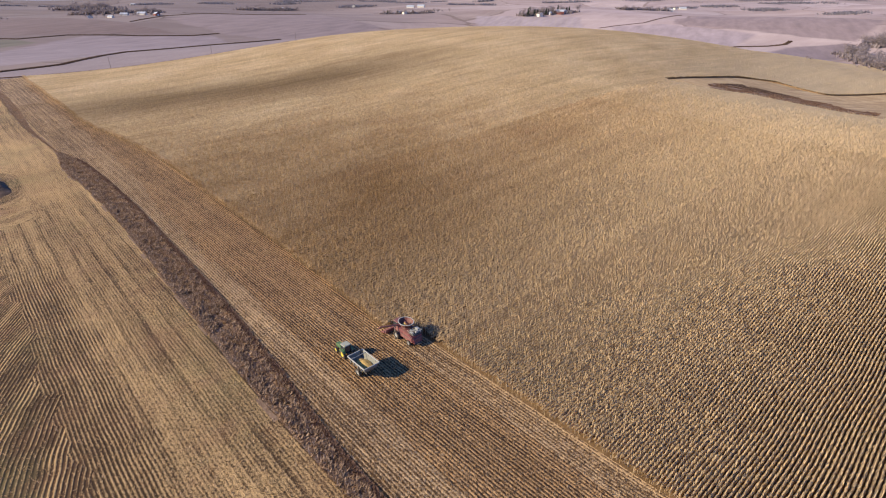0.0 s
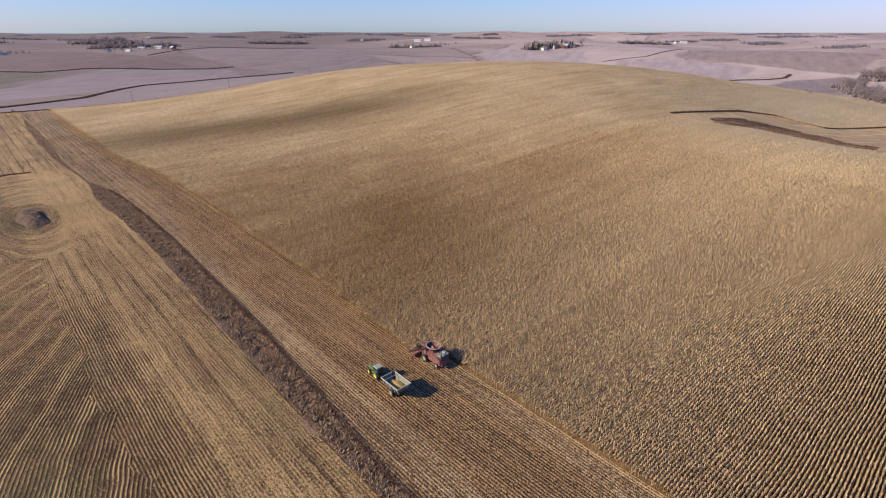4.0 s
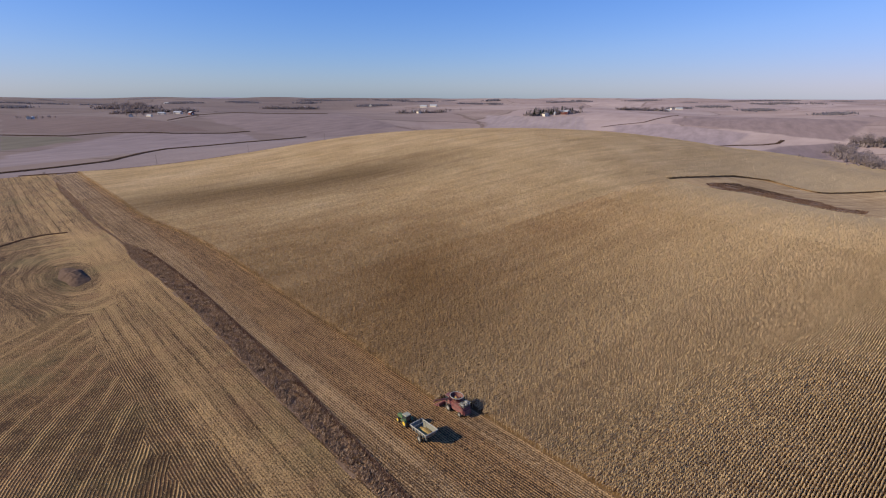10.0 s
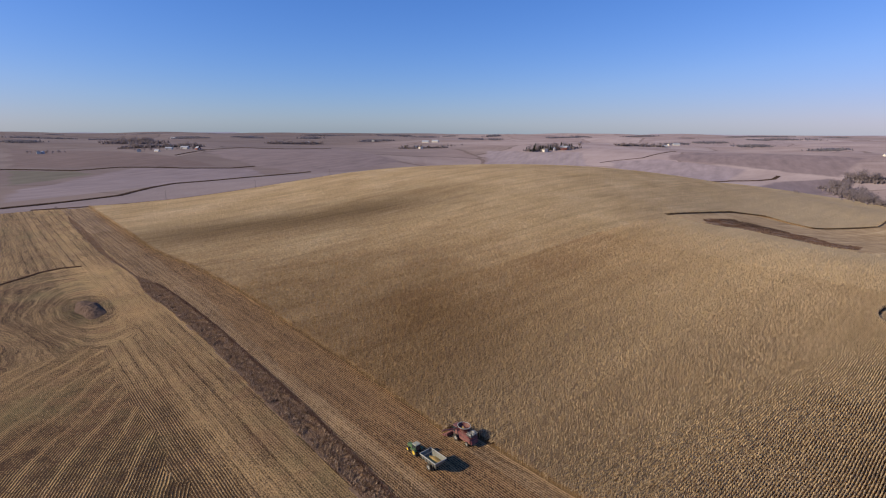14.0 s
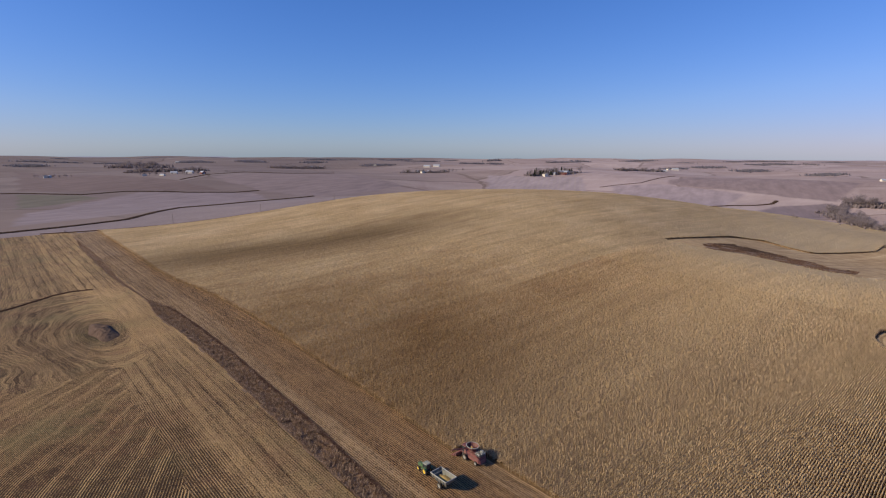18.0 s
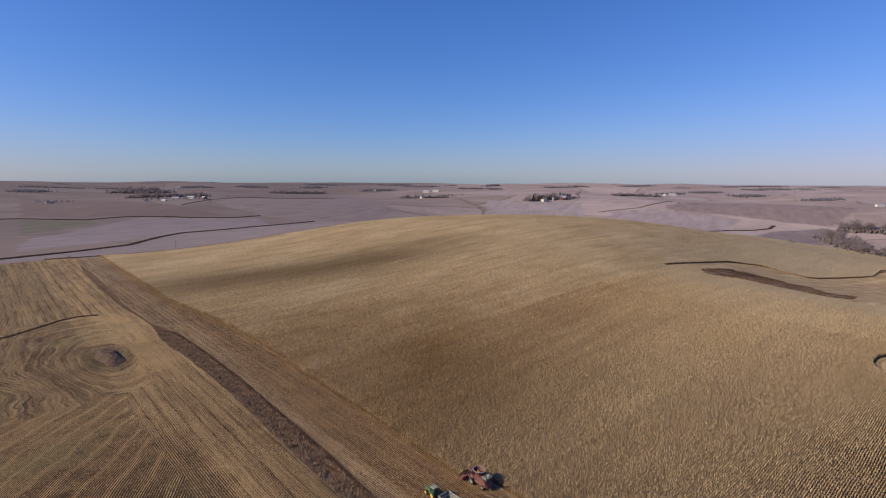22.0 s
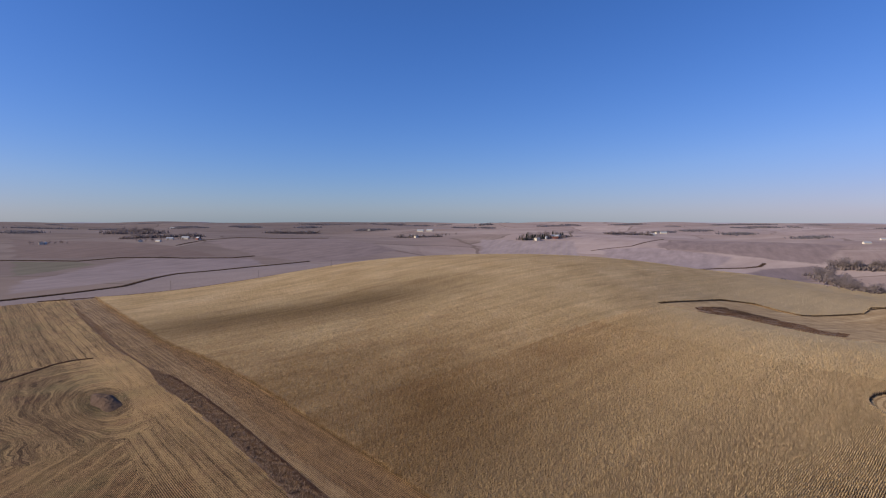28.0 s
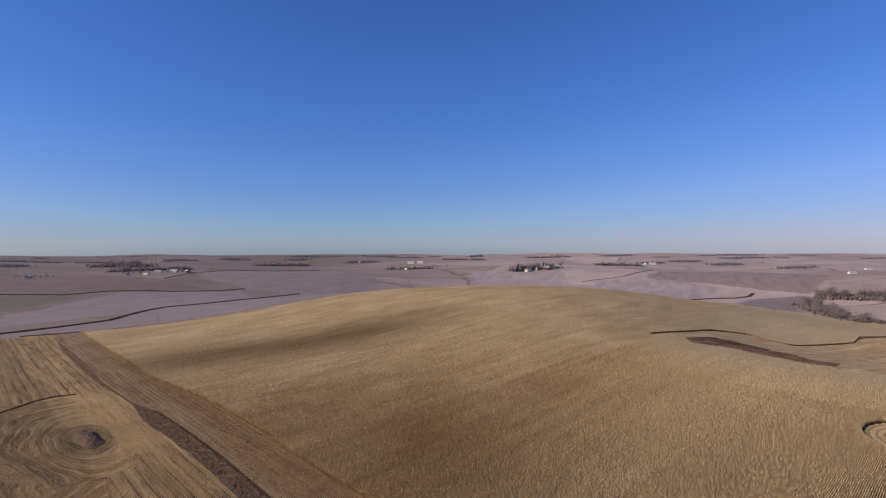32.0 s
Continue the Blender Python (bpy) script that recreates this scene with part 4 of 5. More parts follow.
def build_combine(m):
    t = empty("combine_harvester", "faded red combine harvester cutting the corn edge, auger swung out", "combine", m)
    part("body", slab([(-3.5, 1.1), (-3.0, 0.9), (2.2, 0.9), (2.6, 1.6), (2.6, 2.9), (-2.6, 2.9), (-3.4, 2.3)], -1.45, 1.45), RED, t)
    for s in (-1, 1):
        side = part("side_panel", slab([(-3.3, 1.3), (2.0, 1.0), (2.3, 2.0), (1.4, 2.75), (-2.4, 2.75), (-3.2, 2.1)], s * 1.46, s * 1.56), RED, t, "faded red sheet-metal side panel")
        part("stripe", slab([(-2.9, 1.9), (1.7, 2.0), (1.7, 2.15), (-2.9, 2.05)], s * 1.565, s * 1.58), DARK, side)
        part("axle_arm", box((1.8, s * 1.35, 0.95), (0.5, 0.6, 0.4)), DARK, t)
    bm = bmesh.new()
    tub = [(2.5, 1.15), (3.0, 1.15), (3.2, 1.35), (4.05, 1.85), (4.05, 1.78), (3.2, 1.27), (3.05, 1.05)]
    lathe([(z, r) for z, r in tub], 14, "Z", bm=bm)
    bmesh.ops.scale(bm, vec=(1.08, 0.95, 1), verts=bm.verts)
    bmesh.ops.translate(bm, vec=(0.5, 0, 0.35), verts=bm.verts)
    tank = part("grain_tank", bm, MAROON, t, "open flared dark red grain tank")
    bm = lathe([(3.9, 1.78), (3.9, 1.9), (4.06, 1.92), (4.06, 1.74), (3.9, 1.78)], 14, "Z", caps=False)
    bmesh.ops.scale(bm, vec=(1.08, 0.95, 1), verts=bm.verts)
    bmesh.ops.translate(bm, vec=(0.5, 0, 0.45), verts=bm.verts)
    part("tank_rim", bm, RIM, tank, "pale grey steel rim")
    for i, (x, y, l, w, h) in enumerate(((-3.3, -0.1, 0.5, 0.9, 0.5), (-1.75, -0.6, 0.4, 0.8, 0.6), (-3.4, -0.95, 0.4, 0.5, 0.4), (-1.8, 0.4, 0.35, 0.5, 0.35))):
        part("deck_box", box((x, y, 3.15 + h / 2), (l, w, h), 0.05), (GREY, DARK, RIM, STEEL)[i], t)
    for y0, y1 in ((-0.4, 0.6), (0.2, 1.1)):
        part("pipe", rod((-3.2, y0, 3.75), (-1.9, y1, 3.65), 0.07), GREY, t)
    for s in (-1, 1):
        part("deck_rail", rod((-3.6, s * 1.35, 3.6), (-1.7, s * 1.35, 3.6), 0.05), RIM, t)
    part("grain", heap(0.6, 0.2, 3.4, 0.95, 0.85, 0.8, 4), GRAIN, t, "yellow maize grain in the tank")
    part("tank_auger", rod((-0.6, 0, 3.2), (0.9, 0.1, 4.35), 0.16), RED, t)
    part("engine_deck", box((-2.7, 0, 3.0), (1.9, 2.6, 0.35), 0.06), DARK, t, "dusty dark engine deck")
    part("radiator", box((-2.5, -0.85, 3.4), (1.2, 0.7, 0.75), 0.06), GREY, t)
    part("engine", box((-2.6, 0.35, 3.3), (1.1, 0.9, 0.5), 0.1), DARK, t)
    part("air_cleaner", rod((-3.3, 0.9, 3.3), (-2.3, 0.9, 3.3), 0.24, seg=14), GREY, t)
    part("exhaust_pipe", rod((-1.9, 1.0, 3.1), (-1.9, 1.0, 4.1), 0.09), DARK, t)
    part("rear_hood", slab([(-3.95, 0.8), (-3.2, 0.85), (-3.1, 2.2), (-3.7, 1.9)], -1.2, 1.2), RED, t)
    part("straw_spreader", rod((-3.7, 0, 0.65), (-3.7, 0, 0.83), 0.85, seg=16), DARK, t)
    cab = part("cab", slab([(2.65, 1.6), (3.9, 1.6), (4.25, 2.6), (4.0, 3.3), (2.65, 3.3)], -0.95, 0.95), GLASS, t, "tinted glass operator's cab")
    part("cab_roof", box((3.35, 0, 3.42), (1.8, 2.1, 0.24), 0.08), RED, cab)
    for s in (-1, 1):
        part("cab_post", rod((4.2, s * 0.96, 2.55), (3.95, s * 0.96, 3.3), 0.05), DARK, cab)
        part("mirror", box((4.2, s * 1.45, 2.9), (0.08, 0.3, 0.45)), DARK, cab)
        part("work_light", box((4.2, s * 0.7, 3.42), (0.1, 0.3, 0.14)), LAMP, cab)
    part("ladder", box((2.9, 1.55, 1.3), (0.5, 0.12, 1.2)), DARK, t)
    part("feeder_house", slab([(2.6, 0.9), (2.6, 1.9), (4.6, 1.15), (4.6, 0.4)], -0.7, 0.7), RED, t)
    head = part("corn_head", slab([(4.45, 0.3), (4.45, 1.15), (4.65, 1.2), (4.75, 0.55), (5.3, 0.35), (5.3, 0.25)], -3.05, 3.05), RED, t, "red eight-row corn head")
    part("cross_auger", rod((4.95, -2.95, 0.62), (4.95, 2.95, 0.62), 0.2, seg=10), DARK, head)
    for i in range(9):
        y = -3.05 + i * 0.7625
        part("snout", slab([(5.0, 0.3), (5.0, 0.72), (5.6, 0.62), (6.5, 0.16), (6.4, 0.1)], y - 0.17, y + 0.17), RED, head, "pointed red row divider")
    tube = part("unloading_auger", rod((1.9, 1.2, 3.35), (3.1, 5.6, 4.0), 0.2, 0.19, seg=12), RED, t, "red unloading auger swung out sideways")
    part("spout", rod((3.1, 5.6, 4.02), (3.2, 5.95, 3.65), 0.24, 0.2, seg=10), MAROON, tube)
    part("auger_elbow", rod((1.9, 1.2, 2.3), (1.9, 1.2, 3.5), 0.26, seg=12), RED, tube)
    for s in (-1, 1):
        wheel("wheel", t, (1.8, s * 1.85, 0.95), 0.95, 0.7, GREY)
        wheel("wheel", t, (-2.3, s * 1.6, 0.62), 0.62, 0.45, GREY, 14)
    part("rear_axle", rod((-2.3, -1.5, 0.75), (-2.3, 1.5, 0.75), 0.13), DARK, t)
    part("front_axle", rod((1.8, -1.7, 0.95), (1.8, 1.7, 0.95), 0.2), DARK, t)
    return t


def build_tractor(m):
    t = empty("tractor", "green farm tractor with yellow wheels and a dusty cab roof", "tractor", m)
    part("hood", slab([(0.6, 1.15), (3.1, 1.05), (3.25, 1.35), (3.1, 1.85), (0.6, 2.0)], -0.45, 0.45), GREEN, t)
    part("grille", box((3.22, 0, 1.4), (0.1, 0.75, 0.6)), DARK, t)
    for s in (-1, 1):
        part("headlight", box((3.26, s * 0.22, 1.65), (0.06, 0.24, 0.14)), LAMP, t)
        part("fender", slab([(-1.3, 1.55), (-0.9, 1.95), (0.1, 1.95), (0.5, 1.5), (0.45, 1.45), (0.05, 1.85), (-0.85, 1.85), (-1.22, 1.5)], s * 0.75, s * 1.35), GREEN, t)
        part("side_tank", box((0.95, s * 0.6, 0.85), (1.1, 0.4, 0.5), 0.08), GREEN, t)
    part("chassis", box((0.7, 0, 0.95), (4.2, 0.6, 0.55), 0.08), DARK, t)
    cab = part("cab", slab([(-0.85, 1.3), (0.75, 1.3), (0.9, 1.9), (0.65, 2.8), (-0.8, 2.8)], -0.78, 0.78), GLASS, t, "tinted glass cab")
    part("cab_roof", box((-0.08, 0, 2.9), (1.75, 1.75, 0.22), 0.08), ROOF, cab, "dusty grey-green cab roof")
    for sx, sz in ((0.78, 0.66), (-0.86, -0.8)):
        for s in (-1, 1):
            part("cab_post", rod((sx, s * 0.79, 1.35), (sz, s * 0.79, 2.8), 0.05), GREEN, cab)
    part("exhaust_pipe", rod((0.9, 0.62, 1.6), (0.9, 0.62, 2.85), 0.07), DARK, t)
    part("beacon", rod((-0.6, 0.6, 3.0), (-0.6, 0.6, 3.15), 0.07), YELLOW, cab)
    part("drawbar", box((-1.5, 0, 0.5), (1.2, 0.16, 0.12)), DARK, t)
    for s in (-1, 1):
        wheel("wheel", t, (-0.4, s * 1.05, 0.95), 0.95, 0.55, YELLOW)
        wheel("wheel", t, (2.4, s * 0.95, 0.66), 0.66, 0.42, YELLOW, 14)
    part("rear_axle", rod((-0.4, -1.0, 0.95), (-0.4, 1.0, 0.95), 0.15), DARK, t)
    part("front_axle", rod((2.4, -0.9, 0.66), (2.4, 0.9, 0.66), 0.1), DARK, t)
    return t


def build_cart(m):
    t = empty("grain_cart", "grey steel grain cart part-filled with yellow maize behind the tractor", "grain cart", m)
    part("hopper", hopper([(0.95, 1.5, 0.55, -0.1), (2.1, 2.6, 1.5, 0), (3.2, 3.0, 1.85, 0)]), CART, t, "open flared grey steel hopper")
    part("grain", heap(-0.4, 0.0, 2.2, 2.3, 1.4, 0.55, 9), GRAIN, t, "heap of yellow maize grain")
    for s in (-1, 1):
        part("side_rail", box((0, s * 1.87, 3.22), (6.1, 0.2, 0.2)), RIM, t)
        part("end_rail", box((s * 3.02, 0, 3.22), (0.2, 3.75, 0.2)), RIM, t)
        for x in (-1.9, -0.6, 0.7, 2.0):
            part("rib", slab([(x - 0.05, 2.1), (x + 0.05, 2.1), (x + 0.05, 3.15), (x - 0.05, 3.15)], s * 1.62, s * 1.9), GREY, t)
        wheel("wheel", t, (-0.2, s * 1.5, 0.85), 0.85, 0.65, GREY)
        part("frame_rail", box((0.3, s * 0.6, 0.9), (4.6, 0.16, 0.25)), DARK, t)
    part("cross_bar", rod((1.7, -1.75, 3.2), (1.7, 1.75, 3.2), 0.07), GREY, t)
    part("axle", rod((-0.2, -1.5, 0.85), (-0.2, 1.5, 0.85), 0.12), DARK, t)
    part("tongue", rod((2.4, 0, 0.85), (4.9, 0, 0.55), 0.12, 0.09), DARK, t)
    part("auger_tube", rod((2.2, -1.1, 1.0), (3.1, -1.3, 3.5), 0.2, seg=10), DARK, t)
    return t


build_combine(stand(79.6, 61.7) @ Matrix.Scale(0.97, 4))
build_tractor(stand(83.9, 47.9))
build_cart(stand(76.5, 47.5))

# ---- ground cover in the near fields ----


def tuft_mesh(name, u, v, tall, wide, mat, rng, blades_=3, lean=0.5):
    """Tufts of stiff dry blades."""
    x, y = to_xy(u, v)
    z = ground_z(u, v)
    n = len(u)
    vert, tri = [], []
    for k in range(blades_):
        a = rng.uniform(0, 2 * np.pi, n)
        h = tall * rng.uniform(0.5, 1.2, n)
        w = wide * rng.uniform(0.6, 1.3, n)
        ca, sa = np.cos(a), np.sin(a)
        c = np.stack([x, y, z - 0.02], -1)
        s = np.stack([-sa * w, ca * w, 0 * w], -1)
        tip = np.stack([x + ca * h * lean, y + sa * h * lean, z + h], -1)
        vert += [c - s, c + s, tip]
        i = 3 * n * k + np.arange(n)
        tri.append(np.stack([i, i + n, i + 2 * n], -1))
    return mesh_of(name, np.concatenate(vert), np.concatenate(tri), [mat])


def straw_mesh(name, u, v, length, wide, mat, rng, along=0.0, spread_=3.2):
    """Loose straw and husks: small bent slips lying on the soil."""
    n = len(u)
    x, y = to_xy(u, v)
    z = ground_z(u, v)
    a = math.atan2(ALONG[1], ALONG[0]) + along + rng.uniform(-spread_, spread_, n)
    l, w = length * rng.uniform(0.5, 1.5, n), wide * rng.uniform(0.6, 1.4, n)
    ca, sa = np.cos(a), np.sin(a)
    lift = rng.uniform(0.02, 0.28, n)
    p = [np.stack([x - ca * l - sa * w, y - sa * l + ca * w, z + 0.01], -1), np.stack([x - ca * l + sa * w, y - sa * l - ca * w, z + 0.01], -1),
         np.stack([x + ca * l + sa * w, y + sa * l - ca * w, z + lift], -1), np.stack([x + ca * l - sa * w, y + sa * l + ca * w, z + lift], -1)]
    i = np.arange(n)
    return mesh_of(name, np.concatenate(p), np.stack([i, i + n, i + 2 * n, i + 3 * n], -1), [mat])


def mat_islands(name, stops, rough=0.9):
    m, nt, b = material(name, rough)
    g = nt.nodes.new("ShaderNodeNewGeometry")
    col = ramp(nt, g.outputs["Random Per Island"], stops)
    nt.links.new(col, b.inputs["Base Color"])
    thin = nt.nodes.new("ShaderNodeBsdfTranslucent")
    nt.links.new(col, thin.inputs[0])
    both = nt.nodes.new("ShaderNodeMixShader")
    both.inputs[0].default_value = 0.4
    nt.links.new(b.outputs[0], both.inputs[1])
    nt.links.new(thin.outputs[0], both.inputs[2])
    nt.links.new(both.outputs[0], nt.nodes["Material Output"].inputs[0])
    return m


STRAW = mat_islands("straw_litter", [(0.0, (0.06, 0.034, 0.016)), (0.4, (0.26, 0.147, 0.062)), (0.75, (0.42, 0.256, 0.114)), (1.0, (0.62, 0.43, 0.24))])
WEED = mat_islands("dry_weeds", [(0.0, (0.22, 0.132, 0.072)), (0.35, (0.31, 0.195, 0.112)), (0.7, (0.41, 0.27, 0.165)), (1.0, (0.55, 0.395, 0.262))])
CLUMP = mat_islands("bushy_weeds", [(0.0, (0.21, 0.128, 0.075)), (0.5, (0.33, 0.215, 0.135)), (1.0, (0.5, 0.365, 0.25))])
RUST = mat_islands("rusty_grass", [(0.0, (0.11, 0.056, 0.036)), (0.5, (0.21, 0.118, 0.075)), (1.0, (0.34, 0.22, 0.145))])
DRAIN = mat_islands("drain_grass", [(0.0, (0.07, 0.042, 0.03)), (0.6, (0.14, 0.088, 0.062)), (1.0, (0.22, 0.15, 0.105))])
SOIL = mat_patchy("dug_soil", [(0.3, (0.065, 0.038, 0.023)), (0.5, (0.11, 0.067, 0.043)), (0.75, (0.165, 0.107, 0.071))], 0.5, 2.5, 0.95, 0.3)

rng = np.random.default_rng(31)
# straw on the headland, drawn to the old rows
n = 60000
u = -70 + 560 * rng.random(n) ** 1.8
v = DITCH_R + 0.4 + np.floor(rng.uniform(0, (EDGE_CUT - DITCH_R - 1) / PITCH, n)) * PITCH + rng.normal(0, 0.13, n)
ok = v < corn_edge(u) - 0.3
straw = new("straw_litter", straw_mesh("straw_litter", u[ok], v[ok], 0.19, 0.055, STRAW, rng, 0, 0.9))
tagged(straw, "pale maize straw and husks lying in the cut rows", "straw", kind="stuff")
stubs = new("maize_stubble", tuft_mesh("maize_stubble", u[ok][::2] + 0.4, v[ok][::2], 0.32, 0.05, STRAW, rng, 2, 0.4))
tagged(stubs, "short cut maize stalks in rows", "stubble", kind="stuff")
# straw on the west field
n = 36000
u, v = rng.uniform(20, 300, n), DITCH_L - np.abs(rng.normal(0, 48, n))
ok = np.hypot((u - MOUND[0]) * 0.45, v - MOUND[1]) > 8
straw = new("straw_litter", straw_mesh("straw_litter", u[ok], v[ok], 0.18, 0.05, STRAW, rng, 0.2, 1.4))
tagged(straw, "pale maize straw strewn over the cut field", "straw", kind="stuff")

# weeds in the ditch, thicker and darker in drifts
n = 80000
u = -60 + 670 * rng.random(n) ** 1.5
left_, right_ = ditch_sides(u)
v = 0.5 * (left_ + right_) + 0.5 * (right_ - left_ - 0.5) * np.clip(rng.normal(0, 0.6, n), -1.0, 1.0)
drift = np.sin(u * 0.55 + 1.3 * np.sin(v * 0.9)) + np.sin(u * 0.21 + v * 0.7) + rng.normal(0, 0.5, n)
ok = (drift < 0.5) & (rng.random(n) < np.clip((right_ - left_) / 9, 0.25, 1)) & (u < 606)
weeds = new("ditch_weeds", tuft_mesh("ditch_weeds", u[ok], v[ok], 0.17, 0.15, WEED, rng, 3, 1.8))
tagged(weeds, "matted dry brown grass in the ditch", "weeds", kind="stuff")
ok = (drift > 0.6) & (rng.random(n) < 0.6 * np.clip((right_ - left_) / 9, 0.25, 1)) & (u < 606)
weeds = new("ditch_weeds", tuft_mesh("ditch_weeds", u[ok], v[ok], 0.42, 0.17, WEED, rng, 3, 1.2))
tagged(weeds, "taller clumps of dry brown weeds in the ditch", "weeds", kind="stuff")
n = 900
cu = -60 + 380 * rng.random(n) ** 1.2
left_, right_ = ditch_sides(cu)
cv = left_ + 0.8 + (right_ - left_ - 1.8) * rng.random(n)
u, v = np.repeat(cu, 14) + rng.normal(0, 0.75, 14 * n), np.repeat(cv, 14) + rng.normal(0, 0.35, 14 * n)
clumps = new("weed_clumps", tuft_mesh("weed_clumps", u, v, 0.7, 0.2, CLUMP, rng, 3, 0.9))
tagged(clumps, "grey-brown bushy weed clumps standing in the ditch", "weeds", kind="stuff")
n = 12000
u = rng.uniform(-60, 300, n)
v = ditch_sides(u)[1] - np.abs(rng.normal(0, 0.6, n)) + 0.2
bank = new("bank_grass", tuft_mesh("bank_grass", u, v, 0.4, 0.17, RUST, rng, 3, 0.9))
tagged(bank, "rust-brown grass along the ditch bank", "grass", kind="stuff")


def wild_line(name, line, width, tall, count, mat, label, seed):
    """Rough grass along a bent line on the ground: a low ragged bank with tufts."""
    r = np.random.default_rng(seed)
    p = np.array(line, float)
    seg = np.hypot(*np.diff(p, axis=0).T)
    s = r.uniform(0, seg.sum(), count)
    acc = np.concatenate([[0], np.cumsum(seg)])
    u_, v_ = np.interp(s, acc, p[:, 0]), np.interp(s, acc, p[:, 1])
    u_, v_ = u_ + r.normal(0, width / 2, count), v_ + r.normal(0, width / 2, count)
    ob = new(name, tuft_mesh(name, u_, v_, tall, tall * 0.7, mat, r, 4, 0.6))
    return tagged(ob, label, "grass", kind="stuff")


wild_line("grass_strip", [(371, 12), (374, 2), (371, -8), (362, -18), (352, -30), (335, -60)], 0.6, 0.55, 1900, RUST, "dark rough grass on the curved terrace edge", 1)
wild_line("grass_strip", [(640, -400), (716, -8), (727, 46), (745, 102), (828, 160), (872, 200), (874, 265), (928, 384), (982, 486)], 2.8, 1.3, 11000, DRAIN, "dark overgrown ditch across the pale valley field", 2)
wild_line("grass_strip", [(1300, -60), (1278, 20), (1199, 115), (1210, 190), (1170, 262), (1142, 290), (1105, 373), (1112, 424)], 2.6, 1.2, 5000, DRAIN, "dark grass waterway between far fields", 3)
wild_line("grass_strip", [(1368, 338), (1498, 445), (1566, 570), (1471, 674), (1480, 820)], 2.4, 1.2, 3000, DRAIN, "dark field edge on the far slope", 4)
wild_line("grass_strip", [(676, 10), (667, 39), (649, 89), (636, 140), (630, 200), (629, 290), (631, 360)], 1.0, 0.9, 3000, RUST, "thin brown grass strip along the corn's far edge", 5)

# weeds in the waterway over the rise: rusty ones all over, dark wet ones at its upper end, flattened pale stalks in the middle
rng = np.random.default_rng(6)
u, v = rng.uniform(62, 176, 16000), rng.uniform(404, 480, 16000)
patchy = np.sin(u * 0.31 + 1.2 * np.sin(v * 0.22)) + np.sin(v * 0.37 + u * 0.12)
damp = 2.2 * smooth(95, 165, u) * smooth(432, 470, v) + rng.normal(0, 0.4, len(u))
for name, mat, tall, ok, label in (
        ("waterway_weeds", RUST, 0.5, (patchy > -0.4) & (damp < 1.0), "dry rusty weeds in the waterway over the rise"),
        ("waterway_weeds", DRAIN, 0.7, (patchy > -1.0) & (damp > 0.9), "dark wet weeds in the waterway over the rise"),
        ("flattened_stalks", CLUMP, 0.35, (np.hypot((u - 128) / 9, (v - 436) / 6) < 1.0 + 0.4 * patchy), "pale flattened stalks lying in the waterway")):
    ok = ok & inside(u, v, WATERWAY)
    tagged(new(name, tuft_mesh(name, u[ok], v[ok], tall, 0.4, mat, rng, 3, 1.0)), label, "weeds", kind="stuff")

wild_line("grass_strip", [(398, 1000), (381, 1053), (348, 1090), (332, 1125), (336, 1165)], 3, 1.2, 2600, DRAIN, "dark field edge behind the hill", 7)
wild_line("grass_strip", [(770, 1215), (755, 1260), (717, 1334), (730, 1480), (738, 1568)], 2, 1.0, 2000, DRAIN, "thin dark field edge on the plain", 8)

# ---- the soil heap ----


def build_mound(u0, v0):
    bm = bmesh.new()
    loops = []
    seg, rings = 56, 22
    for i in range(rings + 1):
        k = i / rings
        loop = []
        for j in range(seg):
            a = 2 * math.pi * j / seg
            r = 1 + 0.16 * math.sin(2 * a + 1) + 0.08 * math.sin(5 * a)
            x, y = 15.0 * k * r * math.cos(a), 6.2 * k * r * math.sin(a)
            h = 2.2 * (1 - k * k) ** 1.3 - 0.7 * math.exp(-((x - 5.0) ** 2 / 12 + (y - 0.2) ** 2 / 3.0))
            h += (0.5 * noise.noise(Vector((x * 0.45, y * 0.45, 3))) + 0.2 * noise.noise(Vector((x * 1.1, y * 1.1, 7)))) * (1 - k) ** 0.5
            loop.append(bm.verts.new((x, y, h - 0.08)))
        loops.append(loop)
    for p, q in zip(loops, loops[1:]):
        for j in range(seg):
            bm.faces.new((p[j], p[(j + 1) % seg], q[(j + 1) % seg], q[j]))
    bmesh.ops.remove_doubles(bm, verts=bm.verts, dist=0.001)
    bmesh.ops.recalc_face_normals(bm, faces=bm.faces)
    me = bpy.data.meshes.new("soil_mound")
    bm.to_mesh(me)
    bm.free()
    me.materials.append(SOIL)
    ob = new("soil_mound", me)
    ob.matrix_world = stand(u0, v0)
    return tagged(ob, "heap of dark dug soil amid the stubble", "soil heap")


build_mound(274.0, 2.5)

# ---- trees ----
BARK = mat_patchy("bark", [(0.3, (0.09, 0.07, 0.055)), (0.7, (0.2, 0.165, 0.135))], 1.0, 6)
# twigs lightened towards mauve to stand for haze over the groves
TWIG = mat_islands("bare_twigs", [(0.0, (0.24, 0.19, 0.18)), (0.6, (0.3, 0.245, 0.235)), (1.0, (0.36, 0.3, 0.285))])
# far woods: distance haze is put into this pale lilac grey
HAZED_TWIG = mat_islands("hazed_far_twigs", [(0.0, (0.2, 0.178, 0.192)), (1.0, (0.28, 0.25, 0.262))])
NEEDLE = mat_islands("conifer_needles", [(0.0, (0.015, 0.03, 0.018)), (0.6, (0.035, 0.055, 0.032)), (1.0, (0.07, 0.085, 0.05))])


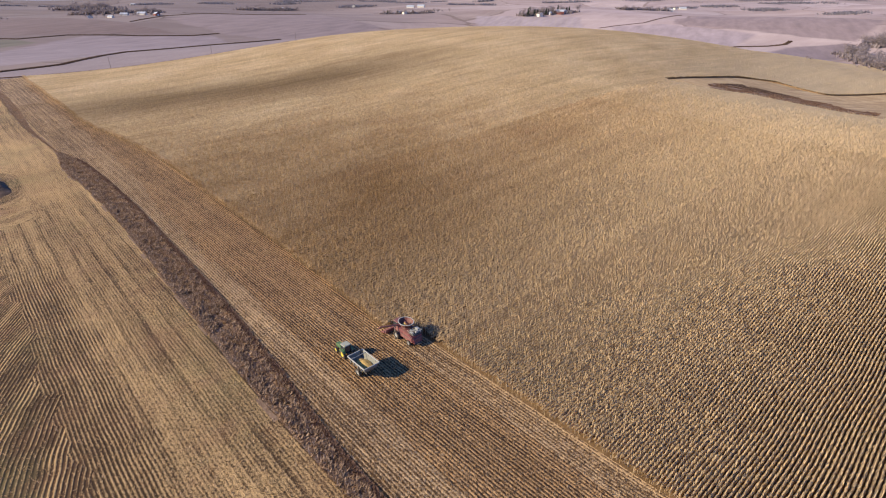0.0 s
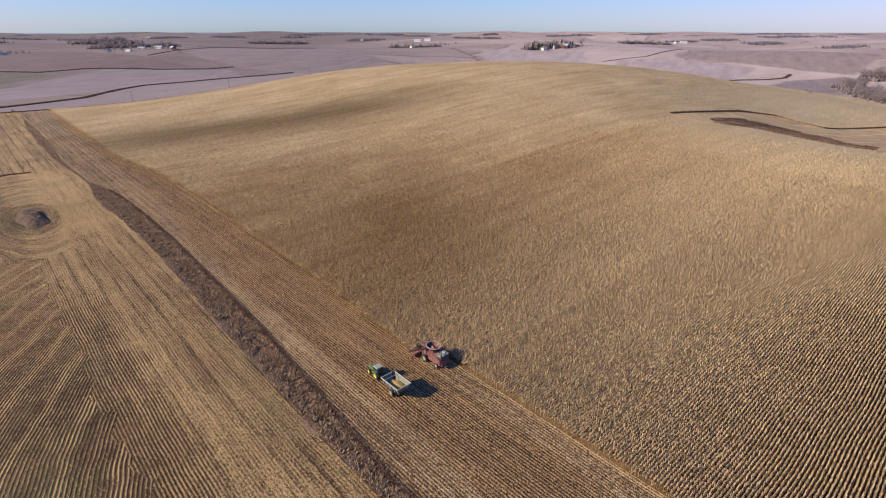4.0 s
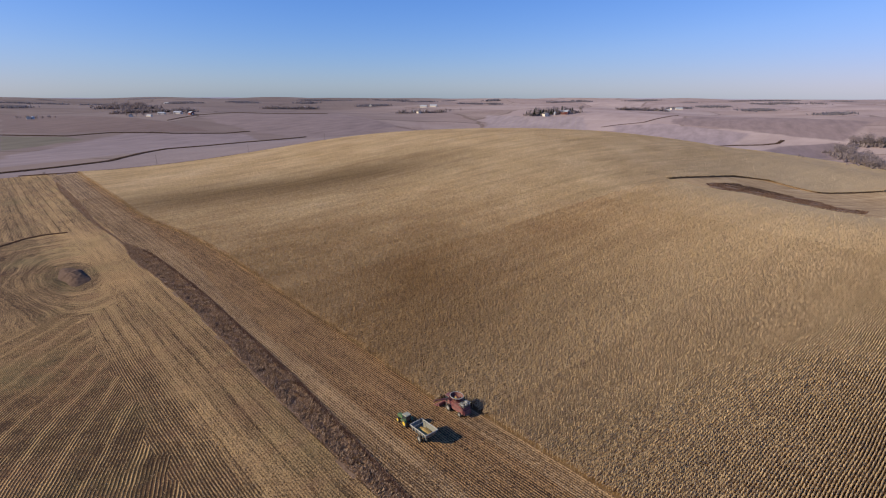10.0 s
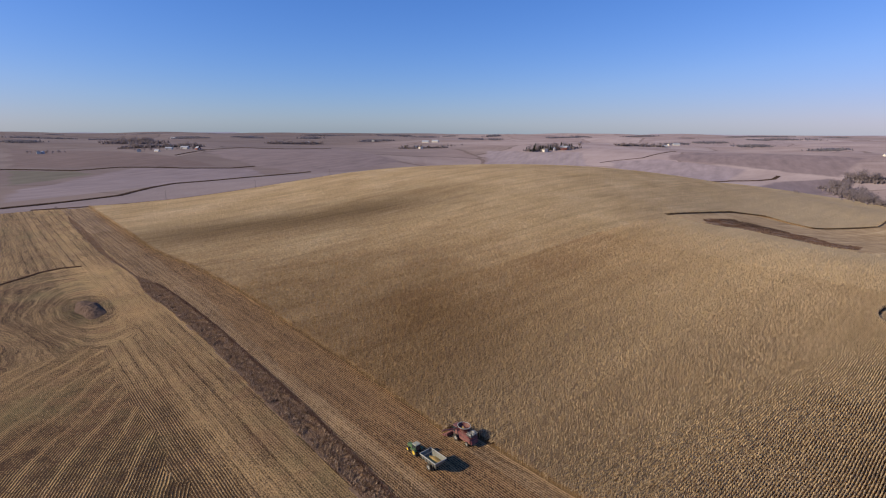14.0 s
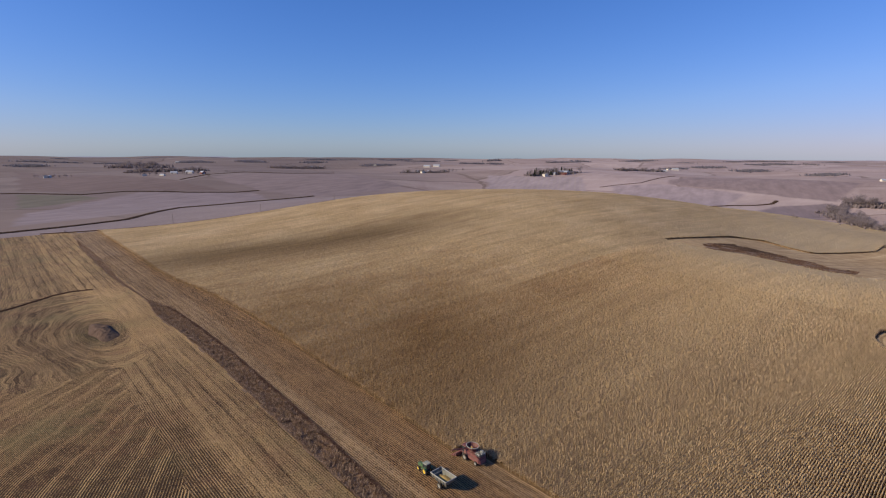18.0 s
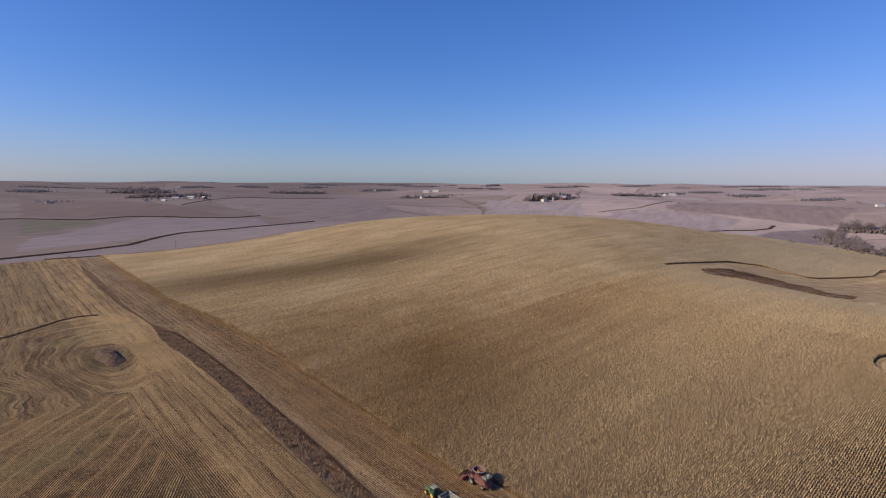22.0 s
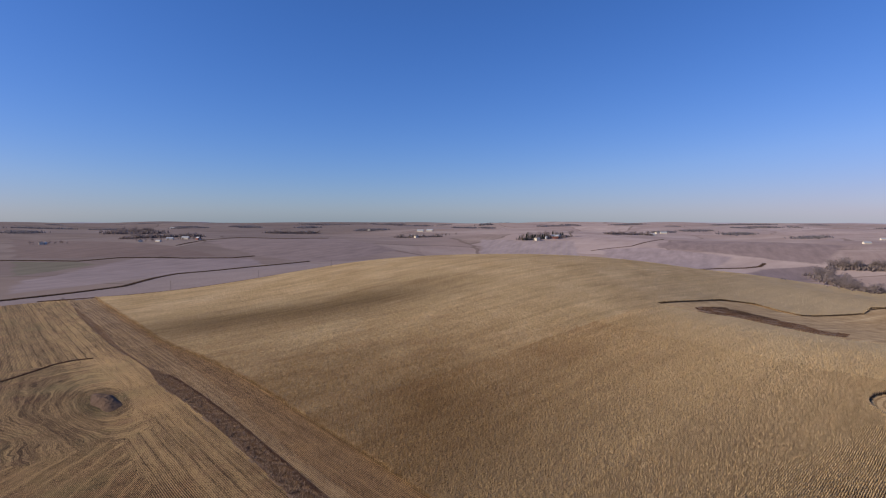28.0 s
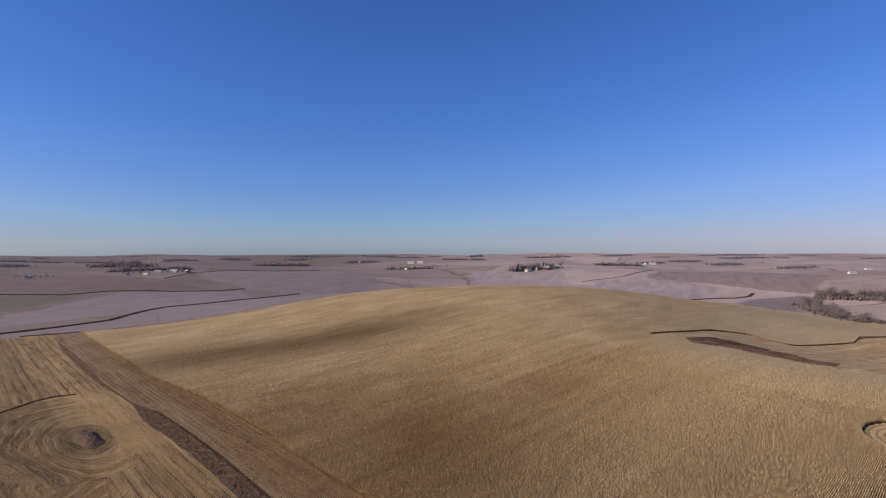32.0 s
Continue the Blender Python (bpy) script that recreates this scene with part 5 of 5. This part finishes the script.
def build_tree(h, seed, conifer=False):
    """A tapered trunk with limbs, and a crown of many small clumps with gaps."""
    r = random.Random(seed)
    label = "dark evergreen conifer by the farmstead" if conifer else "bare grey-brown deciduous tree in late autumn"
    t = empty("tree", label, "tree", Matrix())
    bm = rod((0, 0, -0.4), (0, 0, h * 0.55), h * 0.028, h * 0.014, 7)
    tips = []
    if conifer:
        rod((0, 0, h * 0.5), (0, 0, h), h * 0.012, 0.02, 5, bm)
    else:
        for i in range(7):
            a = 2 * math.pi * i / 7 + r.uniform(-0.4, 0.4)
            z0, l = h * r.uniform(0.25, 0.55), h * r.uniform(0.25, 0.42)
            tip = (math.cos(a) * l * 0.75, math.sin(a) * l * 0.75, z0 + l * 0.75)
            rod((0, 0, z0), tip, h * 0.011, h * 0.003, 5, bm)
            tips.append(Vector(tip))
        tips.append(Vector((0, 0, h * 0.75)))
    part("trunk", bm, BARK, t, "grey bark trunk with limbs")
    bm = bmesh.new()
    for i in range(300):
        if conifer:
            k = r.random() ** 0.7
            a, rad = r.uniform(0, 6.283), (1 - k) * h * 0.24 * r.uniform(0.5, 1.1)
            c = Vector((math.cos(a) * rad, math.sin(a) * rad, h * (0.06 + 0.92 * k)))
            s = h * 0.085
        else:
            p = r.choice(tips)
            c = p + Vector((r.gauss(0, 0.12), r.gauss(0, 0.12), r.gauss(-0.03, 0.14))) * h
            c.z = max(c.z, h * 0.12)
            s = h * 0.075
        d1 = Vector((r.gauss(0, 1), r.gauss(0, 1), r.gauss(0, 1))).normalized() * s * r.uniform(0.6, 1.5)
        d2 = Vector((r.gauss(0, 1), r.gauss(0, 1), r.gauss(0, 1))).normalized() * s * (0.7 if conifer else 0.5)
        bm.faces.new([bm.verts.new(c - d1), bm.verts.new(c + d2), bm.verts.new(c + d1)])
    part("crown", bm, NEEDLE if conifer else TWIG, t, "dark green needles" if conifer else "bare branching twigs with gaps")
    return t


KINDS = [build_tree(12, 1), build_tree(14, 2), build_tree(10, 3), build_tree(11, 4, True), build_tree(13, 5, True)]
tree_rng = random.Random(77)
first_use = set()


def plant(kind_, x, y, size=1.0, group="farmstead trees"):
    ob = KINDS[kind_]
    m = stand_xy(x, y, tree_rng.uniform(0, 360))
    if kind_ in first_use:
        ob = copy_thing(ob, m)
    first_use.add(kind_)
    ob.matrix_basis = m @ Matrix.Scale(size, 4)
    ob["group"] = group
    return ob


def grove(x0, y0, x1, y1, wide, count, kinds, group, size=1.0):
    for i in range(count):
        k = (i + tree_rng.random()) / count
        plant(tree_rng.choice(kinds), x0 + (x1 - x0) * k + tree_rng.gauss(0, wide / 2), y0 + (y1 - y0) * k + tree_rng.gauss(0, wide / 2), size * tree_rng.uniform(0.7, 1.2), group)


grove(650, 900, 630, 775, 20, 46, (0, 1, 2), "trees in the hollow", 1.1)
grove(630, 770, 715, 715, 16, 24, (0, 1, 2), "trees in the hollow", 1.1)
grove(715, 952, 815, 905, 15, 34, (0, 1, 2), "trees in the hollow", 1.35)
grove(655, 905, 705, 940, 8, 8, (0, 2), "trees in the hollow", 0.9)
grove(548, 846, 554, 840, 3, 2, (2, 2), "trees in the hollow", 0.7)
# windbreaks and yards, near ones first
grove(225, 1610, 375, 1660, 26, 40, (3, 4, 0, 1), "farmstead trees", 1.35)
grove(205, 1600, 260, 1606, 8, 10, (2, 3), "farmstead trees", 0.8)
grove(-190, 1790, -30, 1800, 16, 18, (0, 1, 3), "farmstead trees", 0.9)
grove(-80, 1800, 20, 1860, 10, 10, (0, 2), "farmstead trees", 0.9)
grove(-1275, 1976, -1159, 2010, 42, 44, (0, 1, 2), "grove by the farm", 1.6)
grove(-960, 1520, -770, 1570, 22, 36, (0, 1, 2), "grove by the farm", 1.1)
grove(-830, 1345, -690, 1420, 16, 14, (0, 2), "grove by the farm", 0.75)
grove(-790, 2250, -600, 2325, 22, 28, (0, 1, 2), "farmstead trees", 1.15)
grove(-1080, 1310, -1000, 1320, 12, 10, (0, 2), "farmstead trees", 0.8)
grove(550, 1807, 733, 1894, 16, 22, (0, 1), "farmstead trees", 0.9)


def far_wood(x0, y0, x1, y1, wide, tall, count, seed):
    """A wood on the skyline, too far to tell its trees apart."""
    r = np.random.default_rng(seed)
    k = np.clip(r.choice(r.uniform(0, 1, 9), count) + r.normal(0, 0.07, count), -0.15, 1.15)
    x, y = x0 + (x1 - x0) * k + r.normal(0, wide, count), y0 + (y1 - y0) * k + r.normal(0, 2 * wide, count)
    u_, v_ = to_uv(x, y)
    ob = new("far_wood", tuft_mesh("far_wood", u_, v_, tall * (0.75 + 0.5 * np.sin(40 * k + seed) ** 2), tall * 0.5, HAZED_TWIG, r, 3, 0.3))
    return tagged(ob, "bare wood on the far plain with haze in its grey", "wood", kind="stuff")


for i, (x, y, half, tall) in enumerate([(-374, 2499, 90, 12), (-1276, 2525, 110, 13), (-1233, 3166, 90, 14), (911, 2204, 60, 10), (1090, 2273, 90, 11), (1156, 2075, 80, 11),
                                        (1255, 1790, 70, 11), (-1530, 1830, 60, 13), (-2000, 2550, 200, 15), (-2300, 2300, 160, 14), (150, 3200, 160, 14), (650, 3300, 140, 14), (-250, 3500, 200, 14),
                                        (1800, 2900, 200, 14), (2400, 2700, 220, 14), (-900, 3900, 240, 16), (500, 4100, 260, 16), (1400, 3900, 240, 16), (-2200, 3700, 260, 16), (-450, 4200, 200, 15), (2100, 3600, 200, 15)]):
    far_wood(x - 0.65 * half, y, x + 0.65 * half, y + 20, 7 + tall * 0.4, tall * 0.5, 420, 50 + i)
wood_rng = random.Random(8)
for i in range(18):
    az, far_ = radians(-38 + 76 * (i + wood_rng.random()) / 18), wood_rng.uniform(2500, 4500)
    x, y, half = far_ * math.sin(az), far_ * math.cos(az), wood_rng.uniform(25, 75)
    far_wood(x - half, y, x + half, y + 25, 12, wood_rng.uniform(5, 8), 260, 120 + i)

# undergrowth of the nearer groves
for i, (x0, y0, x1, y1, wide, tall, count) in enumerate(((650, 900, 630, 775, 10, 5, 700), (630, 770, 715, 715, 8, 5, 400), (715, 952, 815, 905, 8, 7, 600), (225, 1610, 375, 1660, 9, 7, 500), (-190, 1790, -30, 1800, 7, 5, 300),
                                                         (-1275, 1976, -1159, 2010, 24, 11, 900), (-960, 1520, -770, 1570, 11, 8, 700), (-790, 2250, -600, 2325, 10, 8, 500), (550, 1807, 733, 1894, 8, 7, 400))):
    r = np.random.default_rng(90 + i)
    k = r.uniform(0, 1, count)
    u_, v_ = to_uv(x0 + (x1 - x0) * k + r.normal(0, wide, count), y0 + (y1 - y0) * k + r.normal(0, wide, count))
    under = new("brushwood", tuft_mesh("brushwood", u_, v_, tall, tall * 0.35, TWIG, r, 4, 0.5))
    tagged(under, "bare grey-brown brushwood under the trees", "brush", kind="stuff")

# a bush at the far corner of the field
bush = plant(2, -424, 509, 0.45, "trees in the hollow")
tagged(bush, "low bare bush at the corner of the stubble field", "bush")

# ---- farm buildings ----
WHITE = paint("white_boards", (0.66, 0.6, 0.5), 0.7, 0.25)
BARNRED = paint("barn_red_boards", (0.2, 0.06, 0.05), 0.8, 0.2)
TIN = paint("galvanised_tin", (0.5, 0.51, 0.52), 0.45, 0.15, 0.3)
SHINGLE = paint("dark_shingles", (0.1, 0.09, 0.085), 0.85, 0.2)


def build_house(name, label, category, l, w, h, wall_mat, roof_mat, windows=3, big_door=False):
    t = empty(name, label, category, Matrix())
    bm = slab([(-w / 2, -0.5), (w / 2, -0.5), (w / 2, h), (0, h + w * 0.34), (-w / 2, h)], -l / 2, l / 2)
    part("wall", bm, wall_mat, t)
    bm = bmesh.new()
    for s in (-1, 1):
        slab([(0, h + w * 0.34), (s * (w / 2 + 0.5), h - 0.3), (s * (w / 2 + 0.5), h - 0.05), (0, h + w * 0.34 + 0.28)], -l / 2 - 0.5, l / 2 + 0.5, bm)
    part("roof", bm, roof_mat, t)
    if big_door:
        part("door", box((0, -l / 2 - 0.03, h * 0.42), (w * 0.4, 0.12, h * 0.84)), TIN, t)
    else:
        part("door", box((w / 2 + 0.03, l * 0.1, 1.0), (0.12, 1.0, 2.1)), DARK, t)
        part("chimney", box((w * 0.1, l * 0.2, h + w * 0.34 + 0.4), (0.7, 0.7, 1.4)), BARNRED, t)
    for i in range(windows):
        y = -l / 2 + l * (i + 0.5) / windows
        for s in (-1, 1):
            f_ = part("window", box((s * (w / 2 + 0.02), y, h * 0.62), (0.1, 1.2, 1.3)), WHITE, t, "white window frame")
            part("pane", box((s * (w / 2 + 0.06), y, h * 0.62), (0.06, 0.9, 1.0), 0), GLASS, f_)
        f_ = part("window", box((-w / 4 + i * w / 4 / max(1, windows - 1) * 2, -l / 2 - 0.02, h * 0.62), (1.0, 0.1, 1.3)), WHITE, t, "white window frame")
        part("pane", box((-w / 4 + i * w / 4 / max(1, windows - 1) * 2, -l / 2 - 0.06, h * 0.62), (0.8, 0.06, 1.0), 0), GLASS, f_)
    return t


def build_bin(r, h):
    t = empty("grain_bin", "round galvanised steel grain bin with a cone roof", "grain bin", Matrix())
    part("shell", lathe([(-0.5, r), (h, r)], 20, "Z"), TIN, t)
    part("roof", lathe([(h, r * 1.04), (h + r * 0.5, 0.4), (h + r * 0.5 + 0.3, 0.35)], 20, "Z"), TIN, t)
    part("door", box((0, -r - 0.02, 1.2), (1.0, 0.14, 2.2)), DARK, t)
    return t


MODELS = dict(
    house=build_house("farmhouse", "white boarded farmhouse with a dark gabled roof", "house", 14, 10, 6.0, WHITE, SHINGLE),
    shed=build_house("machine_shed", "long white machine shed with a tin roof", "shed", 30, 16, 5.5, WHITE, TIN, 0, True),
    barn=build_house("barn", "dark red barn with a tin roof", "barn", 22, 14, 7.0, BARNRED, TIN, 0, True),
    bin=build_bin(4.5, 7),
)
placed = set()


def put(model, x, y, turn, size=1.0):
    ob = MODELS[model]
    m = stand_xy(x, y, turn)
    if model in placed:
        ob = copy_thing(ob, m)
    placed.add(model)
    ob.matrix_basis = m @ Matrix.Scale(size, 4)
    ob["group"] = "farm buildings"


for model, x, y, turn, size in (("house", 267, 1590, 20, 1.2), ("barn", 330, 1625, 70, 1.0), ("bin", 300, 1615, 0, 1.0), ("shed", 345, 1650, 15, 0.8),
                                ("house", -118, 1785, 30, 1.0), ("shed", -122, 2191, 80, 0.9), ("shed", -82, 2206, 75, 0.9), ("barn", -95, 1800, 10, 0.8), ("bin", -135, 1800, 0, 1),
                                ("shed", -774, 1345, 75, 0.45), ("house", -814, 1332, 20, 0.8), ("shed", -784, 1423, 95, 0.6), ("barn", -705, 1425, 50, 0.7), ("shed", -752, 1446, 85, 0.7),
                                ("house", -659, 2312, 20, 1.1), ("bin", -640, 2318, 0, 1.2), ("house", -612, 2328, 60, 1.0), ("house", -1050, 1300, 40, 0.9), ("bin", -1042, 1304, 0, 0.8),
                                ("shed", 866, 2095, 80, 0.8), ("house", 836, 2087, 10, 1.0), ("shed", 978, 1204, 85, 0.55), ("shed", 1313, 1560, 80, 0.6), ("house", -380, 2480, 0, 1.2),
                                ("shed", -1330, 2500, 80, 0.7), ("shed", 745, 1902, 80, 0.7)):
    put(model, x, y, turn, size)

# ---- utility poles along the field road ----


def build_pole():
    t = empty("utility_pole", "weathered wooden utility pole with a cross-arm", "utility pole", Matrix())
    part("post", rod((0, 0, -0.5), (0, 0, 11.5), 0.19, 0.13, 8), BARK, t)
    part("cross_arm", box((0, 0, 10.8), (0.14, 2.4, 0.16)), BARK, t)
    for y in (-1.0, 0.0, 1.0):
        part("insulator", rod((0, y, 10.88), (0, y, 11.1), 0.06), WHITE, t)
    return t


pole = build_pole()
for i, (x, y) in enumerate(((-338, 565), (-252, 612), (-172, 664))):
    m = stand_xy(x, y, 65)
    if i:
        copy_thing(pole, m)["group"] = "poles along the field"
    else:
        pole.matrix_basis = m
        pole["group"] = "poles along the field"
